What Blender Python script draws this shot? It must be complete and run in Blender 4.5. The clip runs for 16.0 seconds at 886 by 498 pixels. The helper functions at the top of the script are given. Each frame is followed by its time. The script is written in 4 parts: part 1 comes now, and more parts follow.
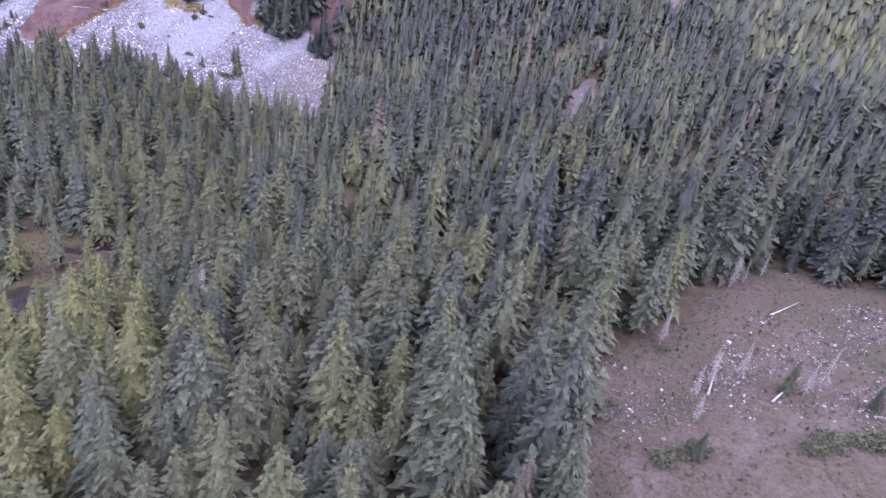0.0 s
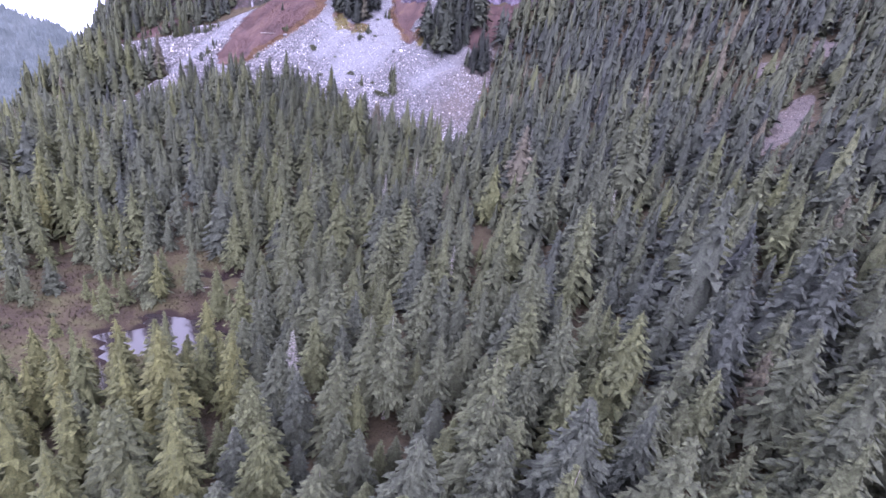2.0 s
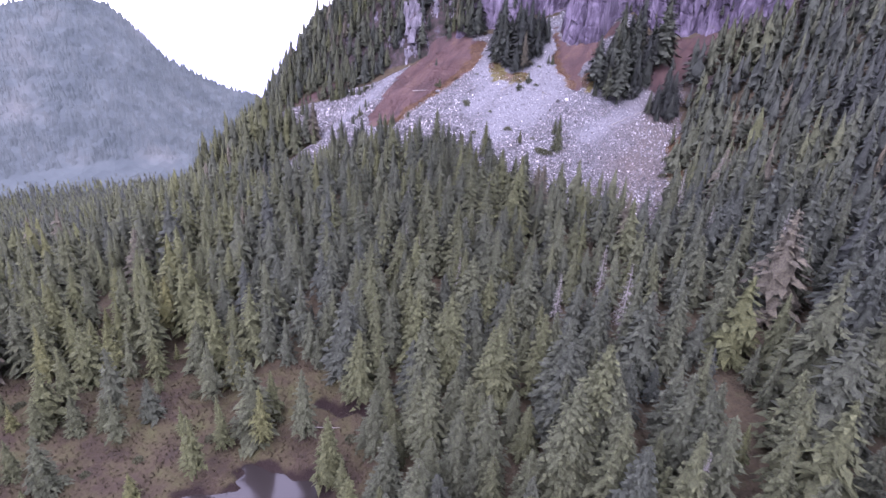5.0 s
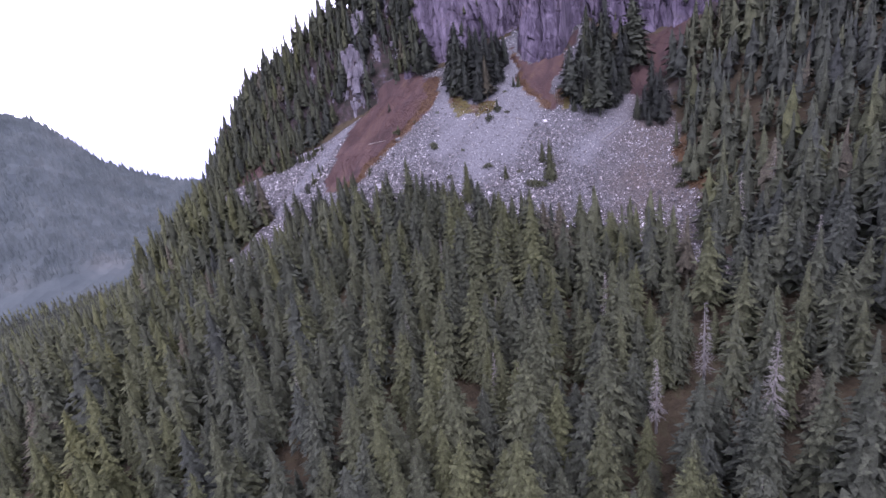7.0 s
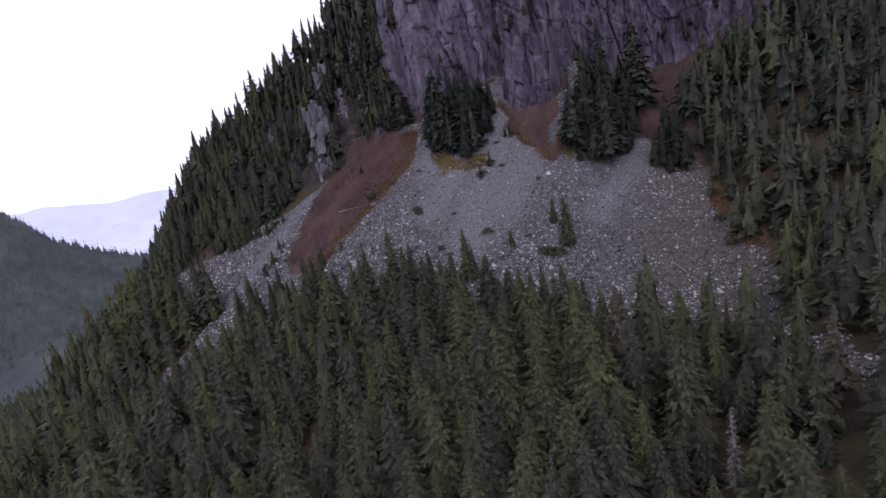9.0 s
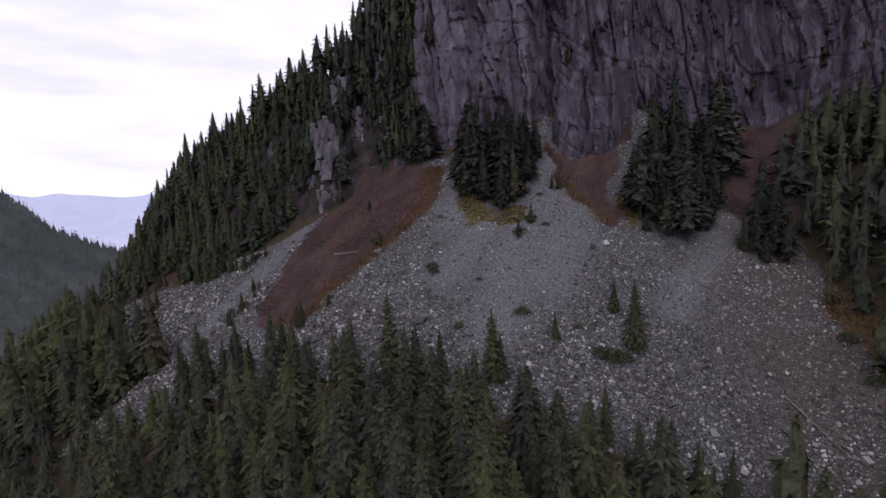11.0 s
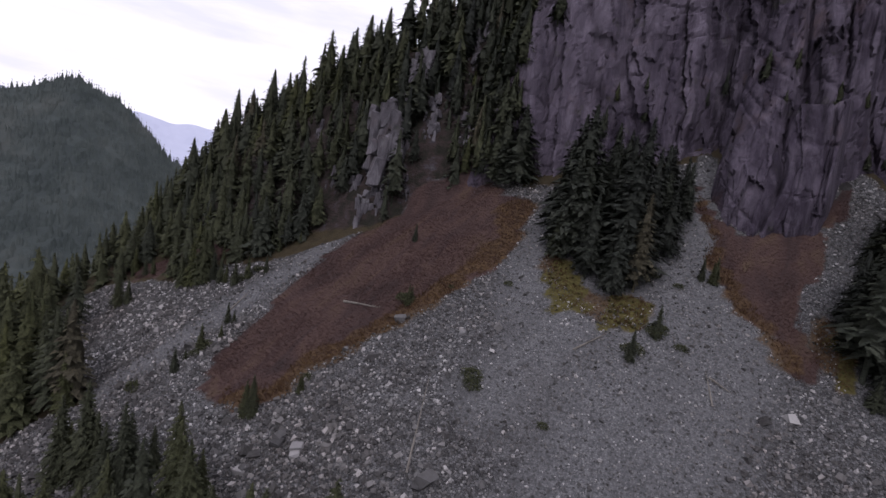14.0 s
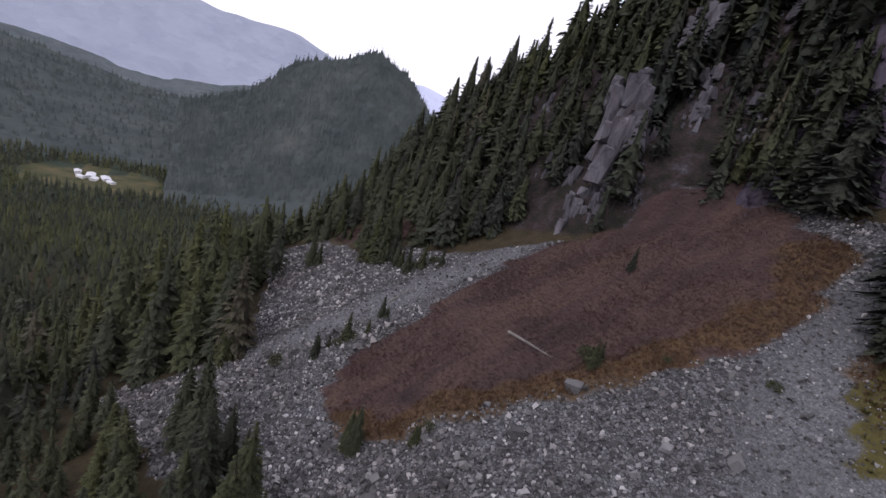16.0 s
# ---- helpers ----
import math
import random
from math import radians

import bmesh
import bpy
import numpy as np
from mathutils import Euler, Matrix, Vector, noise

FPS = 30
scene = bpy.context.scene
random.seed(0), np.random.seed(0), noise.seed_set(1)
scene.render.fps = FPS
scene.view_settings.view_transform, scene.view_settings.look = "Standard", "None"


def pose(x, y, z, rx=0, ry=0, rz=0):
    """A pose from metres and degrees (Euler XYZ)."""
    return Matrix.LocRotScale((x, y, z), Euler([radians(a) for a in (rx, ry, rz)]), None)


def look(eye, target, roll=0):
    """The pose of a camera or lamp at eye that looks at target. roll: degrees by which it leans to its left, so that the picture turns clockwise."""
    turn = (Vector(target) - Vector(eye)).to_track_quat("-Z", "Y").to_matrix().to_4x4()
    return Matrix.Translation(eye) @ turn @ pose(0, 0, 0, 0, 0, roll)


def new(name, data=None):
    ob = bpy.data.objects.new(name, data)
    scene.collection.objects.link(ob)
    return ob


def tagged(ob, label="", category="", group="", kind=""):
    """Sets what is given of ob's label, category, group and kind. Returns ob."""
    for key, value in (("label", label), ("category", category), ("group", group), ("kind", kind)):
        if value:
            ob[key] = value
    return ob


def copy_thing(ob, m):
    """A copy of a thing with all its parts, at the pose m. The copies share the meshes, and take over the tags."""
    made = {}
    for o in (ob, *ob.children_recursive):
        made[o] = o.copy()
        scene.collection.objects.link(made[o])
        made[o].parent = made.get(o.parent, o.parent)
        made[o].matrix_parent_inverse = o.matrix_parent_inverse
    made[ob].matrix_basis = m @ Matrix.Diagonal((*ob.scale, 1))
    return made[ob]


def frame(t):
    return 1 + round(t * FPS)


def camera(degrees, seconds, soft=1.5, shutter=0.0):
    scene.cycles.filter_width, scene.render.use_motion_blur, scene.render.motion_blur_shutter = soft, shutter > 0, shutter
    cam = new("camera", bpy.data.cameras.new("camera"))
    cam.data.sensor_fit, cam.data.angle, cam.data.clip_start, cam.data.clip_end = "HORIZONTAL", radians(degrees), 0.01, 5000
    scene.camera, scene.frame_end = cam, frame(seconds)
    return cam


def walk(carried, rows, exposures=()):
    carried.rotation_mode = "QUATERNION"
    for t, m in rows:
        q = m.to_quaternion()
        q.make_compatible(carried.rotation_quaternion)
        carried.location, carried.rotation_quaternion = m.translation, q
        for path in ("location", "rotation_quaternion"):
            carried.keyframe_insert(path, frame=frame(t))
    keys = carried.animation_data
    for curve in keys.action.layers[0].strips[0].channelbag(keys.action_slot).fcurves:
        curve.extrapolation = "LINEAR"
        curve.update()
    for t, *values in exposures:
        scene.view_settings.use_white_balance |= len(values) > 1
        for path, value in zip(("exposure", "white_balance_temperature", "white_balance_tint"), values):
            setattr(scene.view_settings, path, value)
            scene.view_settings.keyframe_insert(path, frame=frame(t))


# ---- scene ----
cam = camera(84.3, 16.0)
PATH = [
    (0, (-0.147, -0.153, 59.79), (-0.015, 1.699, 59.047), 10.6),
    (0.5, (1.843, 6.216, 61.49), (1.726, 8.052, 60.704), 9.5),
    (1, (2.381, 12.772, 63.018), (2.102, 14.578, 62.206), 8.9),
    (1.5, (1.989, 19.602, 64.097), (1.632, 21.392, 63.28), 7.3),
    (2, (0.768, 26.624, 64.458), (0.304, 28.389, 63.64), 8.4),
    (2.5, (-1.368, 33.781, 65.067), (-1.976, 35.543, 64.343), 10.2),
    (3, (-4.603, 40.445, 66.078), (-5.358, 42.15, 65.355), 12.8),
    (3.5, (-8.647, 47.424, 66.661), (-9.556, 49.041, 65.912), 14.5),
    (3.7, (-10.551, 50.373, 66.526), (-11.515, 51.943, 65.746), 14.5),
    (5.8, (-38.216, 79.801, 62.263), (-39.204, 81.409, 61.6), -3.0),
    (6, (-40.944, 82.884, 62.267), (-41.929, 84.507, 61.64), -3.7),
    (6.5, (-48.132, 90.522, 61.625), (-49.102, 92.168, 61.034), -5.5),
    (7, (-55.181, 98.519, 60.657), (-56.129, 100.189, 60.098), -7.3),
    (7.5, (-61.847, 107.211, 60.529), (-62.779, 108.901, 60.002), -9.2),
    (8, (-68.455, 116.219, 60.175), (-69.369, 117.926, 59.673), -10.0),
    (8.5, (-74.681, 125.634, 60.002), (-75.569, 127.373, 59.567), -11.1),
    (9, (-80.308, 134.203, 61.115), (-81.159, 135.976, 60.754), -10.2),
    (9.5, (-85.791, 143.529, 61.257), (-86.627, 145.322, 60.966), -9.7),
    (10, (-91.086, 153.341, 61.541), (-91.924, 155.142, 61.306), -5.2),
    (10.2, (-93.617, 157.013, 61.585), (-94.456, 158.816, 61.377), -3.5),
    (12.3, (-112.074, 196.299, 71.925), (-112.96, 198.078, 71.704), -2.8),
    (12.5, (-114.036, 199.828, 72.753), (-114.914, 201.612, 72.534), -2.8),
    (13, (-117.573, 209.131, 74.472), (-118.471, 210.901, 74.225), 2.8),
    (13.5, (-121.162, 218.226, 75.658), (-122.199, 219.917, 75.405), 6.8),
    (13.6, (-122.038, 219.768, 75.78), (-123.107, 221.439, 75.526), 7.6),
    (14, (-125.256, 226.744, 76.524), (-126.419, 228.35, 76.259), 9.1),
    (14.5, (-129.083, 234.951, 77.567), (-130.38, 236.446, 77.277), 15.4),
    (15, (-133.694, 242.598, 77.914), (-135.192, 243.868, 77.536), 17.2),
    (15.5, (-138.279, 247.478, 78.759), (-139.899, 248.553, 78.291), 17.8),
    (16, (-143.674, 253.69, 78.342), (-145.384, 254.588, 77.821), 15.8),
]
EXPOSURES = [(0, 2.8, 5260, 46), (2.2, 2.85, 5280, 46), (3.7, 2.78, 5500, 46), (6, 2.3, 5400, 45), (7, 1.85, 5520, 42), (8, 1.1, 5650, 35), (9, 0.58, 5750, 31), (10, 0.26, 5900, 28), (12.5, 0.18, 6070, 25), (14.5, 0.23, 6100, 23), (16, 0.45, 6020, 23)]
walk(cam, [(t, look(eye, target, roll)) for t, eye, target, roll in PATH], EXPOSURES)


# ---- shape of the land ----
LAT = np.random.RandomState(7).rand(256, 256)


def vnoise(x, y, off=0):
    """Smooth lattice noise, 0 to 1, period 256."""
    x, y = np.asarray(x, float) + off * 17.3, np.asarray(y, float) + off * 31.7
    i, j = np.floor(x).astype(int), np.floor(y).astype(int)
    u, v = x - i, y - j
    u, v = u * u * (3 - 2 * u), v * v * (3 - 2 * v)
    a, b = LAT[i % 256, j % 256], LAT[(i + 1) % 256, j % 256]
    c, d = LAT[i % 256, (j + 1) % 256], LAT[(i + 1) % 256, (j + 1) % 256]
    return (a * (1 - u) + b * u) * (1 - v) + (c * (1 - u) + d * u) * v


def fbm(x, y, off=0, octaves=4):
    s, amp, tot = 0, 1.0, 0.0
    for k in range(octaves):
        s, tot = s + amp * vnoise(x * 2 ** k, y * 2 ** k, off + 5 * k), tot + amp
        amp *= 0.5
    return s / tot - 0.5


def pos(a):
    return np.maximum(0, a)


def smax(a, b, k):
    return 0.5 * (a + b + np.sqrt((a - b) ** 2 + k * k))


def step(a, b, x):
    t = np.clip((x - a) / (b - a), 0, 1)
    return t * t * (3 - 2 * t)


def cliff_foot(x):
    """y of the line where scree ends and steep ground begins."""
    return np.interp(x, [-330, -270, -235, -205, -190, -180, -165, -152, -138, -125, -113, -102, -70, 0, 60], [306, 311, 320, 333, 345, 352, 366, 380, 376, 379, 393, 386, 389, 392, 395])


def scree(x, y):
    d = x + 190
    side = np.where(d > 0, 0.0022, 0.0008)
    lim = 120
    a = np.minimum(np.abs(d), lim)
    drop = side * (a * a + 2 * lim * pos(np.abs(d) - lim))
    low = 3.5 * step(-185, -150, x) + 4.5 * np.exp(-((x + 100) / 28) ** 2) * step(305, 335, y)
    fan = 2.5 * np.exp(-(((x + 143) / 14) ** 2 + ((y - 316) / 16) ** 2))
    return 44 + 0.72 * (y - 300) - drop - low + fan


def base(x, y):
    west = step(-430, -240, x)
    up = 0.2 * np.clip(y - 110, 0, 330) + 0.3 * np.clip(y - 265, 0, 250)
    gully = 18 * np.exp(-((x + 70) / 30) ** 2) * step(225, 275, y) * step(385, 340, y)
    up = up + 0.9 * np.clip(y - 385, 0, 140) * step(-90, -40, x) * step(400, 200, x)
    b = -gully - 15 + 0.25 * np.clip(x + 80, 0, 500) + up * west - 0.22 * np.clip(-185 - x, 0, 700)
    return b


POOLS = [(-89, 107, 14, 9.5, 0.8), (-101, 85, 4, 2, 0.5), (-92, 134, 8, 1.6, 0.3), (-117, 76, 4, 2, -0.4)]


def pools(x, y, grow=0.0):
    """1 inside the pools of the bog, 0 outside."""
    m = np.zeros_like(x)
    for cx, cy, a, b, turn in POOLS:
        u, v = (x - cx) * math.cos(turn) + (y - cy) * math.sin(turn), (y - cy) * math.cos(turn) - (x - cx) * math.sin(turn)
        r = np.hypot(u / a, v / b) + 0.9 * fbm(x / 7, y / 7, 11, 2)
        m = np.maximum(m, step(1.08 + grow, 0.92 + grow, r))
    return m


def height(x, y):
    x, y = np.asarray(x, float), np.asarray(y, float)
    yb = cliff_foot(x)
    steep = np.interp(x, [-240, -200, -90, -50], [1.5, 1.9, 1.9, 1.3])
    w = step(-243, -258, x)
    yf = yb + 10 * (1 - w) * step(-222, -200, x)
    d = pos(y - yf)
    face = steep * np.minimum(d, 95) + 0.4 * np.clip(d - 95, 0, 200)
    rise = np.interp(x, [-330, -303, -257, -246], [1.3, 1.36, 1.7, 1.75])
    flank = rise * np.minimum(d, 40) - 0.5 * np.clip(d - 44, 0, 160)
    up = scree(x, np.minimum(y, yf)) + face * (1 - w) + flank * w
    up = up - 0.75 * pos(-324 - x) - 0.9 * pos(x + 60) * step(0, 60, x + 60)
    h = smax(base(x, y), np.maximum(up, -400), 7)
    bog = np.exp(-(((x + 128) / 66) ** 2 + ((y - 104) / 30) ** 2) ** 2)
    h = h * (1 - bog) - 15.5 * bog
    near = step(1500, 500, np.hypot(x + 100, y - 200))
    h = h + near * (3.0 * fbm(x / 45, y / 45, 1) * (1 - 0.95 * bog) + 1.4 * fbm(x / 9, y / 9, 2, 3) * (1 - 0.7 * bog))
    return h - 1.6 * pools(x, y)


# ---- world, sun ----
world = bpy.data.worlds.new("overcast")
scene.world = world
world.use_nodes = True
wn, wl = world.node_tree.nodes, world.node_tree.links
wn.clear()


def wnode(kind, **vals):
    n = wn.new(kind)
    for k, v in vals.items():
        n.inputs[k].default_value = v
    return n


SUN_EL, SUN_ROT = 38.0, 200.0
sky = wn.new("ShaderNodeTexSky")
sky.sky_type, sky.sun_disc, sky.sun_elevation, sky.sun_rotation = "NISHITA", False, radians(SUN_EL), radians(SUN_ROT)
b_sky, b_cloud, mixs, wout = wn.new("ShaderNodeBackground"), wn.new("ShaderNodeBackground"), wn.new("ShaderNodeMixShader"), wn.new("ShaderNodeOutputWorld")
coord, mapg = wn.new("ShaderNodeTexCoord"), wn.new("ShaderNodeMapping")
mapg.inputs["Scale"].default_value = (1.6, 1.6, 9.0)
cn = wnode("ShaderNodeTexNoise", Scale=2.2, Detail=6.0, Roughness=0.55)
ramp = wn.new("ShaderNodeValToRGB")
ramp.color_ramp.elements[0].position, ramp.color_ramp.elements[0].color = 0.34, (0.83, 0.83, 0.86, 1)
ramp.color_ramp.elements[1].position, ramp.color_ramp.elements[1].color = 0.56, (1.0, 0.99, 1.0, 1)
b_sky.inputs["Strength"].default_value = 0.1
b_cloud.inputs["Strength"].default_value = 1.0
mixs.inputs[0].default_value = 0.9
wl.new(coord.outputs["Generated"], mapg.inputs["Vector"])
wl.new(mapg.outputs["Vector"], cn.inputs["Vector"])
wl.new(cn.outputs["Fac"], ramp.inputs["Fac"])
wl.new(ramp.outputs["Color"], b_cloud.inputs["Color"])
wl.new(sky.outputs["Color"], b_sky.inputs["Color"])
wl.new(b_sky.outputs[0], mixs.inputs[1])
wl.new(b_cloud.outputs[0], mixs.inputs[2])
wl.new(mixs.outputs[0], wout.inputs["Surface"])

sun = new("sun", bpy.data.lights.new("sun", "SUN"))
sun.data.energy, sun.data.angle, sun.data.color = 0.6, radians(25), (1.0, 0.96, 0.9)
sun.matrix_world = look((200, -400, 600), (-120, 200, 0))


# ---- materials ----
class Mat:
    """A node material and short ways to add nodes."""

    def __init__(self, name, rough=0.9, spec=0.2):
        self.m = bpy.data.materials.new(name)
        self.m.use_nodes = True
        self.n, self.l = self.m.node_tree.nodes, self.m.node_tree.links
        self.bsdf = self.n["Principled BSDF"]
        self.bsdf.inputs["Roughness"].default_value = rough
        self.bsdf.inputs["Specular IOR Level"].default_value = spec
        self.where = self.n.new("ShaderNodeTexCoord").outputs["Object"]

    def scaled(self, sx, sy, sz):
        mp = self.n.new("ShaderNodeMapping")
        mp.inputs["Scale"].default_value = (sx, sy, sz)
        self.l.new(self.where, mp.inputs["Vector"])
        return mp.outputs["Vector"]

    def noise(self, scale, detail=5.0, rough=0.6, vec=None, dist=0.0):
        n = self.n.new("ShaderNodeTexNoise")
        n.inputs["Scale"].default_value, n.inputs["Detail"].default_value = scale, detail
        n.inputs["Roughness"].default_value, n.inputs["Distortion"].default_value = rough, dist
        self.l.new(vec or self.where, n.inputs["Vector"])
        return n.outputs["Fac"]

    def cells(self, scale, vec=None, out="Color", feature="F1"):
        n = self.n.new("ShaderNodeTexVoronoi")
        n.feature = feature
        n.inputs["Scale"].default_value = scale
        self.l.new(vec or self.where, n.inputs["Vector"])
        return n.outputs[out]

    def ramp(self, fac, *stops):
        r = self.n.new("ShaderNodeValToRGB")
        e = r.color_ramp.elements
        while len(e) < len(stops):
            e.new(0.5)
        for el, (p, c) in zip(e, stops):
            el.position, el.color = p, (*c, 1) if len(c) == 3 else c
        self.l.new(fac, r.inputs["Fac"])
        return r.outputs["Color"]

    def mix(self, fac, a, b, how="MIX"):
        x = self.n.new("ShaderNodeMix")
        x.data_type, x.blend_type = "RGBA", how
        for sock, v in ((x.inputs[0], fac), (x.inputs[6], a), (x.inputs[7], b)):
            if isinstance(v, (int, float)):
                sock.default_value = v
            elif isinstance(v, tuple):
                sock.default_value = (*v, 1)
            else:
                self.l.new(v, sock)
        return x.outputs[2]

    def math(self, how, a, b=0.0, clamp=False):
        x = self.n.new("ShaderNodeMath")
        x.operation, x.use_clamp = how, clamp
        for sock, v in zip(x.inputs, (a, b)):
            if isinstance(v, (int, float)):
                sock.default_value = v
            else:
                self.l.new(v, sock)
        return x.outputs[0]

    def attr(self, name, out="Fac"):
        a = self.n.new("ShaderNodeAttribute")
        a.attribute_name = name
        return a.outputs[out]

    def each(self):
        return self.n.new("ShaderNodeObjectInfo").outputs["Random"]

    def island(self):
        return self.n.new("ShaderNodeNewGeometry").outputs["Random Per Island"]

    def bump(self, h, strength=0.5, dist=0.2):
        b = self.n.new("ShaderNodeBump")
        b.inputs["Strength"].default_value, b.inputs["Distance"].default_value = strength, dist
        self.l.new(h, b.inputs["Height"])
        self.l.new(b.outputs["Normal"], self.bsdf.inputs["Normal"])

    def color(self, c):
        if isinstance(c, tuple):
            self.bsdf.inputs["Base Color"].default_value = (*c, 1)
        else:
            self.l.new(c, self.bsdf.inputs["Base Color"])
        return self.m


def zone_mask(m, name, soft=0.16, scale=0.35, amount=0.55):
    """A zone's attribute with its border broken up by noise."""
    n = m.math("MULTIPLY", m.math("SUBTRACT", m.noise(scale, 4.0, 0.65), 0.5), amount * 2)
    v = m.math("ADD", m.attr(name), n)
    return m.math("DIVIDE", m.math("SUBTRACT", v, 0.5 - soft), 2 * soft, clamp=True)


def ground_material():
    m = Mat("ground", 0.95, 0.1)
    floor = m.ramp(m.noise(0.35, 6, 0.65), (0.3, (0.026, 0.022, 0.014)), (0.55, (0.048, 0.038, 0.022)), (0.75, (0.048, 0.048, 0.024)))
    peat = m.ramp(m.noise(0.12, 9, 0.72), (0.28, (0.022, 0.018, 0.013)), (0.42, (0.036, 0.027, 0.018)), (0.52, (0.045, 0.038, 0.02)), (0.66, (0.05, 0.049, 0.021)), (0.8, (0.038, 0.043, 0.019)))
    gap = m.ramp(m.cells(2.4, out="Distance", feature="DISTANCE_TO_EDGE"), (0.0, (0.2, 0.2, 0.2)), (0.12, (0.9, 0.9, 0.9)))
    stones = m.mix(0.4, m.ramp(m.cells(2.4), (0.1, (0.02, 0.02, 0.02)), (0.9, (0.23, 0.23, 0.233))), m.ramp(m.noise(0.09, 5, 0.6), (0.35, (0.06, 0.057, 0.055)), (0.7, (0.12, 0.122, 0.125))))
    stones = m.mix(1.0, stones, gap, "MULTIPLY")
    stones = m.mix(zone_mask(m, "fine", 0.4, 0.12, 0.3), stones, m.ramp(m.noise(1.2, 7, 0.75), (0.3, (0.055, 0.056, 0.058)), (0.7, (0.15, 0.152, 0.157))))
    stones = m.mix(m.math("MULTIPLY", zone_mask(m, "fine", 0.4, 0.12, 0.3), 0.45), stones, m.mix(1.0, m.ramp(m.cells(3.6), (0.1, (0.03, 0.03, 0.03)), (0.9, (0.25, 0.25, 0.25))), m.ramp(m.cells(3.6, out="Distance", feature="DISTANCE_TO_EDGE"), (0.0, (0.3, 0.3, 0.3)), (0.12, (1, 1, 1))), "MULTIPLY"))
    stones = m.mix(m.math("MULTIPLY", zone_mask(m, "dirt", 0.35, 0.1, 0.6), 0.7), stones, m.ramp(m.noise(0.5, 7, 0.7), (0.3, (0.035, 0.028, 0.022)), (0.7, (0.1, 0.08, 0.064))))
    red = m.ramp(m.noise(0.2, 8, 0.68, m.scaled(1, 0.3, 0.3), 0.6), (0.3, (0.034, 0.025, 0.024)), (0.45, (0.056, 0.037, 0.034)), (0.56, (0.07, 0.045, 0.039)), (0.7, (0.086, 0.06, 0.041)))
    gravel = m.mix(0.75, m.ramp(m.cells(2.6), (0.1, (0.03, 0.026, 0.02)), (0.95, (0.11, 0.1, 0.086))), m.ramp(m.noise(0.07, 6, 0.7), (0.34, (0.02, 0.021, 0.009)), (0.45, (0.03, 0.025, 0.012)), (0.56, (0.038, 0.028, 0.017)), (0.68, (0.055, 0.045, 0.034))))
    moss = m.ramp(m.noise(0.8, 5, 0.6), (0.3, (0.05, 0.043, 0.02)), (0.5, (0.076, 0.066, 0.024)), (0.7, (0.1, 0.09, 0.032)))
    c = m.mix(zone_mask(m, "bog"), floor, peat)
    c = m.mix(m.attr("far"), c, m.ramp(m.noise(0.02, 9, 0.75), (0.3, (0.018, 0.026, 0.02)), (0.55, (0.042, 0.054, 0.036)), (0.75, (0.085, 0.09, 0.05))))
    c = m.mix(zone_mask(m, "steep", 0.2, 0.12), c, m.ramp(m.noise(0.22, 7, 0.7), (0.3, (0.012, 0.014, 0.009)), (0.45, (0.024, 0.022, 0.018)), (0.54, (0.038, 0.028, 0.026)), (0.62, (0.05, 0.046, 0.05)), (0.75, (0.1, 0.095, 0.1))))
    c = m.mix(zone_mask(m, "bank", 0.2, 0.5, 0.3), c, (0.016, 0.011, 0.009))
    c = m.mix(zone_mask(m, "meadow", 0.2, 0.02), c, m.ramp(m.noise(0.03, 5, 0.6), (0.35, (0.035, 0.045, 0.02)), (0.65, (0.1, 0.085, 0.045))))
    c = m.mix(zone_mask(m, "gravel"), c, gravel)
    c = m.mix(zone_mask(m, "scree", 0.12, 0.3), c, stones)
    c = m.mix(zone_mask(m, "red", 0.12, 0.22, 0.45), c, red)
    c = m.mix(m.math("MULTIPLY", zone_mask(m, "ochre", 0.2, 0.35, 0.7), 0.8), c, m.ramp(m.noise(0.6, 6, 0.7), (0.3, (0.055, 0.036, 0.024)), (0.7, (0.11, 0.07, 0.03))))
    c = m.mix(zone_mask(m, "moss", 0.12, 0.4), c, moss)
    m.bump(m.mix(0.5, m.cells(1.6, out="Distance"), m.noise(1.2, 6, 0.7)), 0.7, 0.5)
    return m.color(c)


